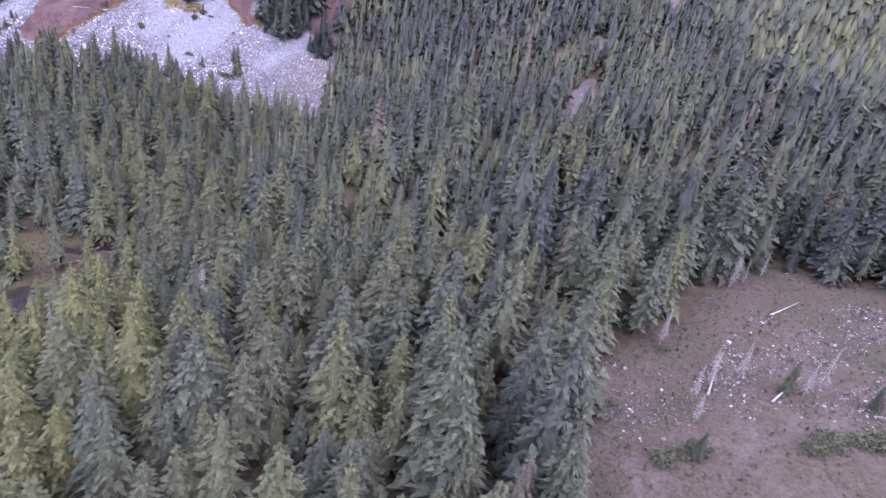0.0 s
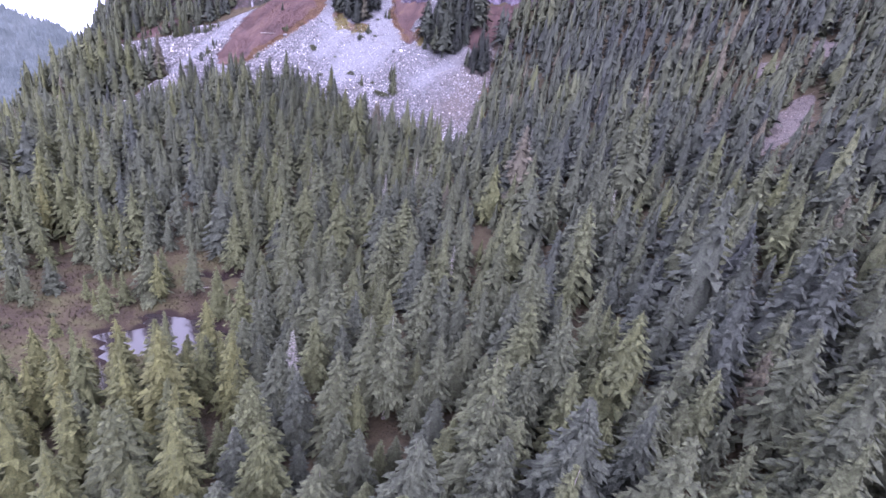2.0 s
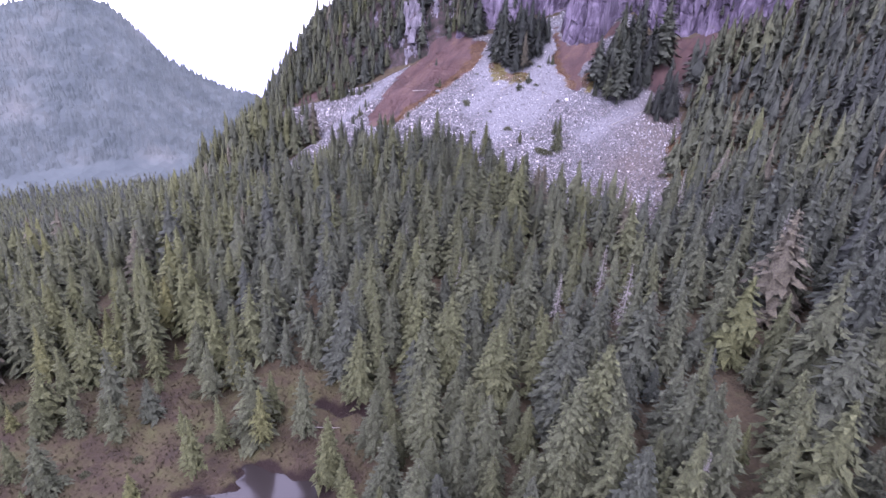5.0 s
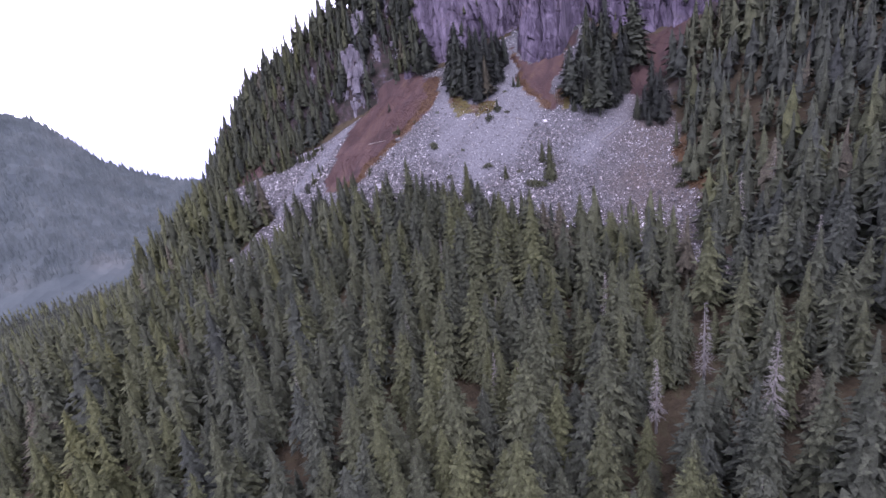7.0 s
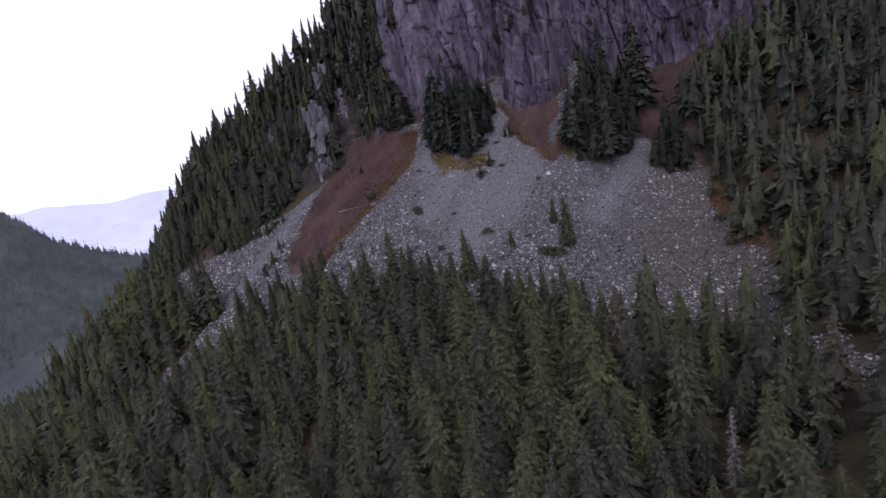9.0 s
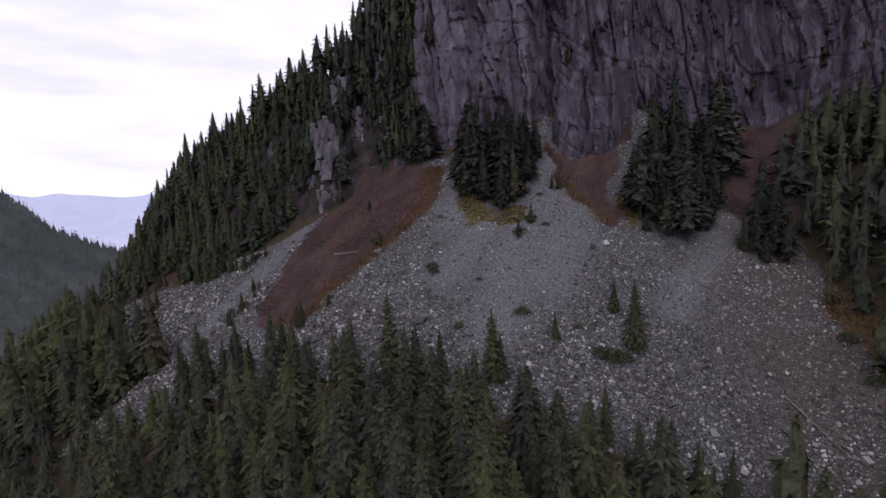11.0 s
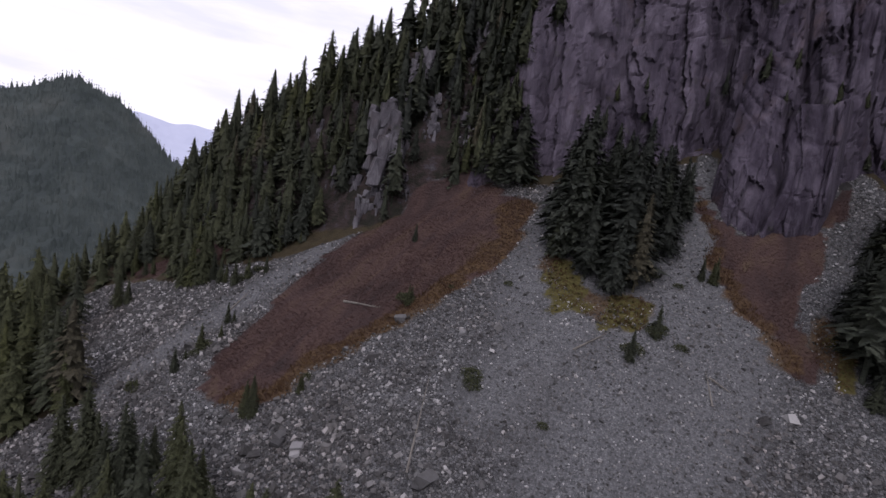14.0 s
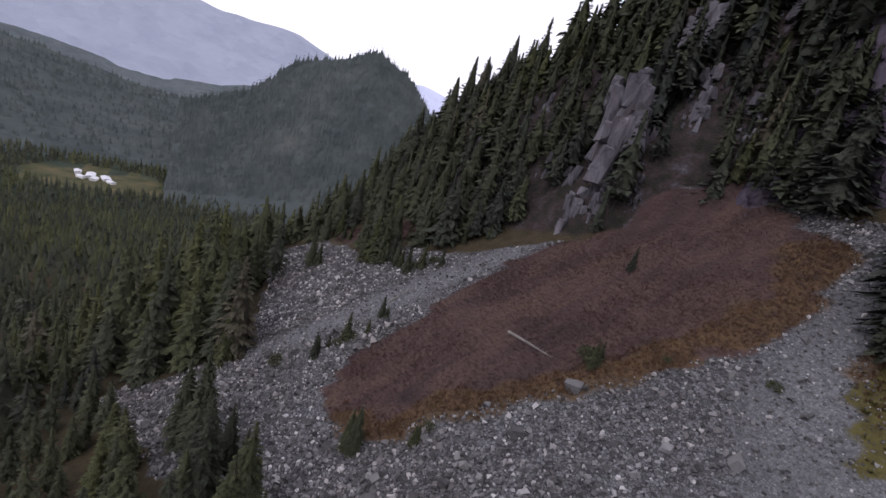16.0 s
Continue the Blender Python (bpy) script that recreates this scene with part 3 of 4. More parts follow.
def crag(name, label, cx, cy, wide, tall, turn, seed):
    """A pale outcrop of split upright blocks standing out of a wooded slope."""
    r = np.random.RandomState(seed)
    o = tagged(new(name), label, "rock outcrop", kind="structure")
    c, s = math.cos(radians(turn)), math.sin(radians(turn))
    spots = []
    n = 34 if wide > 8 else 7
    for i in range(n):
        k = 1 - 0.25 * i / n
        spots.append((r.uniform(-0.45, 0.45) * wide * k, r.uniform(-0.3, 0.5) * wide * 0.7 * k, wide * r.uniform(0.11, 0.2), tall * r.uniform(0.14, 0.3), 0.42 * tall * i / n))
    for i in range(60 if wide > 8 else 10):
        spots.append((r.uniform(-0.55, 0.55) * wide, r.uniform(-0.5, 0.4) * wide * 0.8, wide * r.uniform(0.04, 0.09), tall * r.uniform(0.05, 0.13), 0.0))
    for ox, oy, w, h, lift in spots:
        gx0, gy0 = cx + ox * c - oy * s, cy + ox * s + oy * c
        p = r.uniform(-1, 1, (18, 3))
        p = np.sign(p) * np.abs(p) ** 0.4
        p[:, :2] *= (1 - 0.16 * np.clip(p[:, 2:], -1, 1)) * 0.85
        p = p * [w, w * 0.8, h * 0.75] @ np.array(Euler((r.uniform(-0.15, 0.15), r.uniform(-0.2, 0.2), r.uniform(0, 3))).to_matrix()).T
        v, f = hull(p)
        v = v[f].reshape(-1, 3)
        tone = np.repeat(r.uniform(0.3, 0.8, len(f)), 3)
        part("rock_block", mesh_of("rock_block", v + [gx0, gy0, float(height(gx0, gy0)) + 0.25 * h + lift], np.arange(len(v)).reshape(-1, 3), M_CRAG, False, [("tone", tone)]), o)
    return o


CRAGS = [(-232, 334, 17, 25, -32, 3), (-238, 353, 11, 15, -38, 5), (-222, 345, 7, 10, -35, 13)]
CRAGS += [(-220, 361, 7, 11, -35, 21), (-220, 358, 5, 8, -35, 23), (-262, 335, 4, 7, -35, 25), (-315, 341, 4, 6, -35, 27), (-224, 328, 4, 7, -35, 29), (-226, 337, 6, 8, -35, 31), (-220, 344, 6, 8, -35, 33), (-211, 349, 8, 7, -35, 35), (-246, 329, 4, 9, -35, 37), (-281, 328, 4, 6, -35, 39), (-224, 347, 4, 7, -35, 41), (-286, 333, 4, 6, -35, 43), (-219, 333, 4, 6, -35, 45)]
for cx, cy, wide, tall, turn, seed in CRAGS:
    crag("rock_outcrop", "pale grey split rock outcrop among trees on the slope", cx, cy, wide, tall, turn, seed)


# ---- trees ----
def stem(tall, seed, k=6, rings=5):
    """A tapered, slightly bent trunk with k sides."""
    r = np.random.RandomState(seed)
    hs = np.linspace(0, 1, rings)
    ang = np.arange(k) * 2 * math.pi / k
    rad = 0.016 * tall * (1 - hs) ** 0.8 + 0.012
    bend = 0.02 * tall * r.uniform(-1, 1, 2)
    tv = np.array([[math.cos(a) * q + bend[0] * h * h, math.sin(a) * q + bend[1] * h * h, h * tall * 0.985 - 0.8 * (h == 0)] for h, q in zip(hs, rad) for a in ang])
    tf = np.array([[i * k + j, i * k + (j + 1) % k, (i + 1) * k + (j + 1) % k, (i + 1) * k + j] for i in range(rings - 1) for j in range(k)])
    return tv, np.concatenate([tf[:, [0, 1, 2]], tf[:, [0, 2, 3]]])


def skirts(tall, wide, tiers, points, seed, bare=0.12, droop=0.5, depth=1.0):
    """A fir's mass of needles for trees further off: ragged star-shaped tiers, each hanging over the next."""
    r = np.random.RandomState(seed)
    v, f = [], []
    gap = (1 - bare) * tall / tiers
    for i in range(tiers):
        q = bare + (0.96 - bare) * i / (tiers - 1)
        reach = wide / 2 * ((1 - q) / (1 - bare)) ** 0.7 * 1.05 + 0.2
        reach *= r.uniform(0.82, 1.15)
        lean = r.uniform(-0.12, 0.12, 2) * reach
        k = len(v)
        v.append([0, 0, min(tall, q * tall + gap * 1.5)])
        a0 = r.uniform(0, 6.28)
        for j in range(points * 2):
            a = a0 + (j + r.uniform(-0.3, 0.3)) * math.pi / points
            rad = reach * (r.uniform(0.85, 1.18) if j % 2 == 0 else r.uniform(0.58, 0.8))
            drop = droop * rad * r.uniform(0.7, 1.3) + (0 if j % 2 == 0 else 0.25 * gap)
            v.append([math.cos(a) * rad + lean[0], math.sin(a) * rad + lean[1], q * tall - drop * depth])
        n = points * 2
        f.extend([[k, k + 1 + j, k + 1 + (j + 1) % n] for j in range(n)])
    return np.array(v, float), np.array(f)


def profile(q, bare):
    """How far a fir's boughs reach at the height q of its stem, 1 at the widest."""
    u = np.clip((1 - q) / (1 - bare), 0, 1)
    return u ** 0.88 * (0.62 + 0.38 * min(1.0, (q - bare) / 0.12 + 0.1))


def mass(tall, wide, rings, sides, seed, bare=0.1):
    """The dark inner body of a crown, narrowing to a tip."""
    r = np.random.RandomState(seed)
    v, f = [], []
    for i in range(rings):
        q = bare + (0.93 - bare) * i / (rings - 1)
        rad = wide / 2 * profile(q, bare)
        for j in range(sides):
            a = (j + 0.5 * (i % 2) + r.uniform(-0.3, 0.3)) * 2 * math.pi / sides
            k = rad * r.uniform(0.45, 1.3)
            v.append([math.cos(a) * k, math.sin(a) * k, q * tall + r.uniform(-0.35, 0.35) * tall / rings])
    v.extend([[0, 0, bare * tall * 0.8], [0, 0, tall]])
    n = rings * sides
    for i in range(rings - 1):
        for j in range(sides):
            a, b2, c2, d = i * sides + j, i * sides + (j + 1) % sides, (i + 1) * sides + (j + 1) % sides, (i + 1) * sides + j
            f.extend([[a, b2, c2], [a, c2, d]])
    f.extend([[n, (j + 1) % sides, j] for j in range(sides)])
    f.extend([[n + 1, n - sides + j, n - sides + (j + 1) % sides] for j in range(sides)])
    return np.array(v, float), np.array(f)


def boughs(tall, wide, whorls, per, seed, bare=0.12, droop=0.3, sprays=4, size=0.35, thin=1.0):
    """Whorls of boughs, lifted near the tip of the tree and drooping below, each a row of small hanging sprays."""
    r = np.random.RandomState(seed)
    v, f = [], []
    for w in range(whorls):
        q = min(0.985, bare + (0.99 - bare) * ((w + r.uniform(0, 0.6)) / whorls) ** 0.95)
        reach = wide / 2 * profile(q, bare) * 1.1 + 0.15
        n = max(3, int(round(per * (1.15 - 0.5 * q))))
        a0 = r.uniform(0, 6.28)
        for i in range(n):
            a = a0 + i * 2 * math.pi / n + r.uniform(-0.4, 0.4)
            L = reach * r.uniform(0.68, 1.18)
            z = q * tall + r.uniform(-0.4, 0.4) * tall / whorls
            fall = (0.7 * droop * r.uniform(0.4, 1.5) + 0.2) * (1.2 - q) - 0.3 * q
            d, side = np.array([math.cos(a), math.sin(a), 0]), np.array([-math.sin(a), math.cos(a), 0])
            for j in range(sprays):
                t = 0.45 + 0.55 * (j + r.uniform(0.2, 1.0)) / sprays
                sz = (size * L * (1.25 - 0.5 * t) + 0.22) * r.uniform(0.7, 1.25)
                p = d * (L * t - 0.5 * sz) + side * (r.uniform(-0.3, 0.3) * L * (1.15 - t)) + [0, 0, z + 0.1 * L * t - fall * L * t * t]
                b = a + r.uniform(-0.75, 0.75)
                out = np.array([math.cos(b), math.sin(b), -0.15 - 0.55 * r.rand()])
                e = np.array([-math.sin(b), math.cos(b), r.uniform(-0.5, 0.5)]) * sz * 0.42 * thin
                k = len(v)
                v.extend([p + e, p - e * r.uniform(0.5, 1.2), p + out * sz + e * r.uniform(-0.5, 0.5)])
                f.append([k, k + 1, k + 2])
    return np.array(v), np.array(f)


def merged(a, b):
    return np.concatenate([a[0], b[0]]), np.concatenate([a[1], b[1] + len(a[0])])


rng = np.random.RandomState(11)


def scatter(x0, x1, y0, y1, gap, seed):
    """Points of a shaken triangular grid."""
    r = np.random.RandomState(seed)
    px, py = np.meshgrid(np.arange(x0, x1, gap), np.arange(y0, y1, gap * 0.87))
    px = px + (np.arange(px.shape[0]) % 2)[:, None] * gap / 2
    px, py = (px + r.uniform(-0.42, 0.42, px.shape) * gap).ravel(), (py + r.uniform(-0.42, 0.42, py.shape) * gap).ravel()
    return px, py


def wooded(x, y):
    """Whether a tree can stand here, by the zones of the plan."""
    no = in_scree(x, y) | any_of(x, y, Z_CHUTE) | any_of(x, y, Z_RED) | wavy(x, y, Z_GRAVEL, 4)
    clump = any_of(x, y, Z_CLUMP, 2)
    bog = wavy(x, y, Z_BOG, 5)
    rock = (x > -222) & (x < -45) & (y > cliff_foot(x) - 3)
    lone = vnoise(x * 1.7, y * 1.7, 61) > 0.52
    no |= any_of(x, y + 8, Z_CHUTE, 2)
    no |= inside(x, y, [(-60, 256), (-50, 226), (-46, 214), (-51, 212), (-58, 226), (-67, 250)])
    return (((~no) & (~bog | (lone & (pools(x, y) < 0.05)))) | clump) & ~rock


px, py = scatter(-420, 150, 8, 440, 6.3, 3)
ok = wooded(px, py) & (vnoise(px / 8, py / 8, 71) < 0.93)
px, py = px[ok], py[ok]
clump_x, clump_y = scatter(-200, -60, 312, 386, 4.3, 13)
ok = any_of(clump_x, clump_y, Z_CLUMP, 2)
slope_x, slope_y = scatter(-345, -195, 300, 415, 4.5, 14)
ok2 = (slope_y > cliff_foot(slope_x) - 6) & (slope_x < -199 + 10 * (vnoise(slope_y / 9, slope_y * 0, 15) - 0.5)) & (vnoise(slope_x / 9, slope_y / 9, 16) < 0.9)
for cx, cy, wide, tall, _, _ in CRAGS:
    ok2 &= ~((np.abs(slope_x - cx - (3 if wide > 8 else 1)) < wide * 0.45) & (slope_y < cy + 2) & (slope_y > cy - 2 - (0.72 * tall if wide > 8 else 3)))
ok2 &= ~any_of(slope_x, slope_y, Z_RED[:1], 2)
ok2 &= ~(any_of(slope_x, slope_y, Z_RED[3:], 3) & (vnoise(slope_x / 3, slope_y / 3, 18) < 0.8))
ok3 = ~((px < -195) & (px > -345) & (py > cliff_foot(px) - 6)) & ~any_of(px, py, Z_CLUMP, 2)
px, py = np.concatenate([px[ok3], clump_x[ok], slope_x[ok2]]), np.concatenate([py[ok3], clump_y[ok], slope_y[ok2]])
# trees rooted on the ledges of the cliff, thick at its western end
cu, cv_, cx_, cy_, cz_ = [q.ravel() for q in CLIFF_AT]
r_ = np.random.RandomState(77)
want = 0.03 * step(0.17, 0.02, cu) * step(1.0, 0.3, cv_) + 0.003 * step(0.26, 0.05, cv_) + 0.0002
want = np.where((cv_ > 0.02) & (cv_ < 0.92), want * (0.3 + 1.4 * vnoise(cx_ / 9, cz_ / 12, 19)), 0)
pick = r_.rand(len(cu)) < want
n_rock = int(pick.sum())
px, py = np.concatenate([px, cx_[pick]]), np.concatenate([py, cy_[pick]])
on_rock = np.arange(len(px)) >= len(px) - n_rock
in_clump = any_of(px, py, Z_CLUMP, 2) & ~on_rock
SNAG_AT = [(-41, 90), (-71, 88), (-118, 187), (-126, 222), (-55, 186), (-46, 174), (-62, 176), (-100, 200), (-133, 164), (-20, 205), (10, 160)]
clear = np.ones(len(px), bool)
for x, y in SNAG_AT:
    clear &= np.hypot(px - x + 1, py - y + 2) > 4.6
px, py, in_clump, on_rock = px[clear], py[clear], in_clump[clear], on_rock[clear]
pz = height(px, py)
pz[on_rock] = cz_[pick]
big = 0.72 + 0.55 * vnoise(px / 26, py / 26, 73) + rng.normal(0, 0.28, len(px))
hh = np.clip(15.0 * big, 5.0, 25)
hh = np.where(wavy(px, py, Z_BOG, 5), hh * 0.85, hh)
hh = np.where((px < -245) & (px > -330) & (py > 238) & (py < 275), np.maximum(hh * 1.3, 18), hh)
hh = np.where((px < -195) & (px > -245) & (py > 215) & (py < 262), hh * 0.75, hh)
hh = np.where((px > 22) & (px < 112) & (py > 66) & (py < 122), hh * 1.35, hh)
hh = np.where(in_clump, 15.5 * big * (0.6 + 0.8 * rng.rand(len(px))), hh)
hh = np.where(py > cliff_foot(px) - 4, np.where(px < -198, hh * 0.95, hh * 0.85), hh)
hh = np.where(on_rock, np.where(px < -192, hh * 0.85, hh * 0.45), hh)
tint = 0.45 + 0.35 * (vnoise(px / 30, py / 30, 75) - 0.5) + rng.normal(0, 0.11, len(px)) + 0.1 * step(160, 60, py) - 0.27 * in_clump - 0.12 * step(280, 320, py) - 0.08 * ((px > -95) & (py > 180)) - 0.22 * ((px > 15) & (py < 130)) + 0.13 * ((px < -35) & (py < 135)) - 0.1 * ((px > -10) & (py > 125)) - 0.04 * ((px < -190) & (py < 290))
tint = np.where(rng.rand(len(px)) < 0.02, 0.98, np.clip(tint, 0, 0.9))
turn = rng.uniform(0, 6.28, len(px))

# the stretch that is passed nearest: a band of the plan from the first wood to the scree's toe
ax, ay, bx, by = -8.0, 62.0, -150.0, 262.0
along = np.clip(((px - ax) * (bx - ax) + (py - ay) * (by - ay)) / ((bx - ax) ** 2 + (by - ay) ** 2), 0, 1)
off_line = np.hypot(px - ax - along * (bx - ax), py - ay - along * (by - ay))
single = np.zeros(len(px), bool)
single[np.argsort(off_line)[:300]] = True

SHAPES = [(1.0, 0.52, 0.06, 0.4), (1.0, 0.45, 0.1, 0.45), (1.0, 0.58, 0.05, 0.35), (1.0, 0.36, 0.16, 0.5), (1.0, 0.44, 0.2, 0.45)]
FINE, CLOSE, NEAR, MID, LOW = [], [], [], [], []
for i, (_, w, bare, droop) in enumerate(SHAPES):
    trunk = stem(16, 40 + i)
    thin = stem(16, 40 + i, 3, 2)
    full = (1.0, 0.9, 1.1, 0.75, 0.8)[i]
    FINE.append((trunk, merged(mass(16, 16 * w * 0.62, 14, 8, 50 + i, bare), boughs(16, 16 * w, 34, 8.5 * full, 45 + i, bare, droop, 7, 0.26))))
    CLOSE.append(merged(trunk, merged(mass(16, 16 * w * 0.6, 11, 7, 52 + i, bare), boughs(16, 16 * w, 30, 8 * full, 47 + i, bare, droop, 6, 0.28))))
    NEAR.append(merged(thin, merged(mass(16, 16 * w * 0.64, 9, 7, 55 + i, bare), boughs(16, 16 * w, 26, 7.5 * full, 70 + i, bare, droop, 4, 0.33))))
    MID.append(merged(thin, merged(mass(16, 16 * w * 0.66, 7, 6, 60 + i, bare), boughs(16, 16 * w, 20, 6.5 * full, 65 + i, bare, droop, 3, 0.45))))
    LOW.append(merged(thin, merged(mass(16, 16 * w * 0.68, 5, 5, 80 + i, bare), boughs(16, 16 * w * 1.03, 9, 5.2 * full, 85 + i, bare, droop, 2, 0.65))))

fine_trees = []
for i, (trunk, crown) in enumerate(FINE):
    fine_trees.append((mesh_of("trunk", *trunk, M_BARK, True), needle_mesh("crown", *crown, M_NEEDLES)))
LABELS = ["dark green fir tree with dense drooping boughs", "slender green fir tree with hanging boughs", "broad green fir tree with a full crown",
          "narrow tall fir tree with a thin crown", "tall fir tree with a bare lower trunk"]
kinds = rng.randint(0, len(SHAPES), len(px))
first = {}
for i in np.flatnonzero(single):
    k = int(kinds[i])
    s = hh[i] / 16
    m = pose(px[i], py[i], pz[i] - 0.2, 0, 0, math.degrees(turn[i])) @ Matrix.Diagonal((s, s, s, 1))
    if k not in first:
        t = thing("fir_tree", LABELS[k], "tree", group="firs of the forest")
        part("trunk", fine_trees[k][0], t)
        part("crown", fine_trees[k][1], t)
        first[k] = t
        t.matrix_basis = m
    else:
        t = copy_thing(first[k], pose(0, 0, 0))
        t.matrix_basis = m

rest = ~single
slim = np.where(in_clump, 1.02, 0.95) * rng.uniform(0.85, 1.15, len(px))
close = ((off_line < 40) & (py < 268)) | ((px > 15) & (px < 110) & (py > 40) & (py < 118)) | in_clump
near = (((px > -240) & (px < 60) & (py > 60) & (py < 235)) | ((px > 40) & (px < 120) & (py < 130)) | ((px < -198) & (px > -325) & (py > 290) & (py < 365)) | ((px < -200) & (px > -290) & (py > 230) & (py < 290)) | on_rock) & ~close
chunks, centres = [], []
for k in range(len(SHAPES)):
    for shapes, sel in ((CLOSE, in_clump), (NEAR, close & ~in_clump), (MID, near & ~in_clump), (LOW, ~near & ~close & ~in_clump)):
        w = rest & (kinds == k) & sel
        chunks.append(spread(shapes[k], np.stack([px[w], py[w], pz[w] - 0.2], -1), turn[w], hh[w] / 16 * slim[w], 1 / slim[w], tint[w]))
        centres.append(np.repeat(np.stack([px[w], py[w]], -1), len(shapes[k][0]), axis=0))
v, f, t = joined(chunks)
tagged(new("forest", needle_mesh("forest", v, f, M_NEEDLES_STUFF, np.concatenate(centres), [("tint", t)])), "dense dark green fir forest covering the slopes", "forest", kind="stuff")

# the woods beyond, down to the valley
qx, qy = scatter(-1200, -420, -130, 560, 10.4, 5)
qx2, qy2 = scatter(-420, 150, -40, 8, 12, 6)
qx3, qy3 = scatter(150, 330, 0, 460, 7, 7)
qx4, qy4 = scatter(-420, 150, 420, 480, 7, 8)
qx, qy = np.concatenate([qx, qx2, qx3, qx4]), np.concatenate([qy, qy2, qy3, qy4])
ok = ~wavy(qx, qy, Z_MEADOW, 14, 40) & ~((np.hypot(qx, qy) < 35))
qx, qy = qx[ok], qy[ok]
far_tree = skirts(16, 6.4, 3, 3, 99, 0.06, 0.6)
qt = np.clip(rng.normal(0.4, 0.14, len(qx)) + 0.3 * (vnoise(qx / 60, qy / 60, 77) - 0.5), 0, 1)
v, f, t = spread(far_tree, np.stack([qx, qy, height(qx, qy) - 0.3], -1), rng.uniform(0, 6.28, len(qx)), (0.85 + 0.4 * rng.rand(len(qx))), None, qt)
tagged(new("valley_forest", needle_mesh("valley_forest", v, f, M_NEEDLES_STUFF, np.repeat(np.stack([qx, qy], -1), len(far_tree[0]), axis=0), [("tint", t)])), "far fir woods falling away to the valley", "forest", kind="stuff")


def dead_tree(seed, tall):
    trunk = stem(tall, seed)
    bv, bf = boughs(tall, tall * 0.2, 22, 6, seed, 0.2, 0.2, 5, 0.5, 0.22)
    return mesh_of("trunk", *trunk, M_DEAD, True), mesh_of("crown", bv, bf, M_DEAD)


SNAGS = [(48, 77, 8), (50, 80, 6), (70, 96, 9), (72, 98, 8), (53, 68, 8), (51, 65, 7), (56, 66, 8), (47, 62, 7), (66, 62, 8), (63, 61, 7), (45, 57, 6), (25, 52, 15), (-67, 86, 13), (-41, 90, 19), (-71, 88, 13), (-80, 83, 11), (-118, 187, 14), (-126, 222, 15), (-55, 186, 17), (-46, 174, 19), (-62, 176, 15), (-100, 200, 12), (-133, 164, 12), (-92, 178, 14), (28, 66, 14), (-24, 131, 15),
         (-20, 205, 17), (-36, 212, 16), (10, 160, 15), (-75, 205, 16), (-48, 240, 19), (-40, 255, 19), (-290, 312, 10), (-297, 318, 10), (-304, 313, 9), (-165, 190, 12), (-178, 205, 12), (74, 98, 6), (79, 100, 7)]
snag_meshes = [dead_tree(200 + i, 14) for i in range(4)]
for i, (x, y, tall) in enumerate(SNAGS):
    o = thing("dead_tree", "bare silver-grey dead tree standing among firs", "dead tree", (x, y, float(height(x, y)) - 0.3), 37.0 * i, tall / 14, "dead trees")
    part("trunk", snag_meshes[i % 4][0], o)
    part("crown", snag_meshes[i % 4][1], o, "bare grey branches")


# ---- scree ----
def block(seed):
    """An angular broken block of stone, about 1 m."""
    r = np.random.RandomState(seed)
    if seed % 2:
        v = np.array([[-1, -1, -1], [1, -1, -1], [0.2, 1, -0.8], [-0.8, -0.7, 0.9], [0.9, -0.6, 0.8], [0, 0.9, 0.7]], float) * [0.52, 0.46, 0.36]
        f = np.array([[0, 2, 1], [3, 4, 5], [0, 1, 4], [0, 4, 3], [1, 2, 5], [1, 5, 4], [2, 0, 3], [2, 3, 5]])
        v *= r.uniform(0.55, 1.25, v.shape)
    else:
        v = np.array([[x, y, z] for z in (-1, 1) for y in (-1, 1) for x in (-1, 1)], float) * [0.5, 0.44, 0.36]
        v *= r.uniform(0.5, 1.2, v.shape)
        f = np.array([[0, 2, 3], [0, 3, 1], [4, 5, 7], [4, 7, 6], [0, 1, 5], [0, 5, 4], [2, 6, 7], [2, 7, 3], [0, 4, 6], [0, 6, 2], [1, 3, 7], [1, 7, 5]])
    rx = np.array(Euler(r.uniform(-1.2, 1.2, 3)).to_matrix())
    return v @ rx.T, f


BLOCKS = [block(300 + i) for i in range(16)]
sx, sy = scatter(-314, -46, 222, 396, 0.53, 9)
ok = (in_scree(sx, sy)) & ~any_of(sx, sy, Z_CLUMP, 2)
sx, sy = sx[ok], sy[ok]
coarse = np.clip(0.58 + 1.3 * fbm(sx / 26, sy / 26, 81) + 0.4 * step(312, 280, sy) + 0.2 * step(-205, -225, sx) - 1.0 * fine_scree(sx, sy) - 0.25 * step(-104, -80, sx), 0, 1)
red_in = any_of(sx, sy, Z_RED) | any_of(sx, sy, Z_RED, 2)
keep = (rng.rand(len(sx)) < np.where(red_in, 0.0, 0.62 + 0.3 * coarse))
sx, sy, coarse = sx[keep], sy[keep], coarse[keep]
size = (0.25 + 0.2 * coarse) * np.exp(rng.normal(0, 0.42, len(sx)))
size = np.where(rng.rand(len(sx)) < 0.01, size * 1.8, size)
order = np.argsort(np.hypot(sx + 150, sy - 290) - 8 * size)
sx, sy, size = sx[order], sy[order], size[order]
sz = height(sx, sy) + 0.2 * size
st = rng.uniform(0, 6.28, len(sx))
shape = rng.randint(0, len(BLOCKS), len(sx))
chunks = []
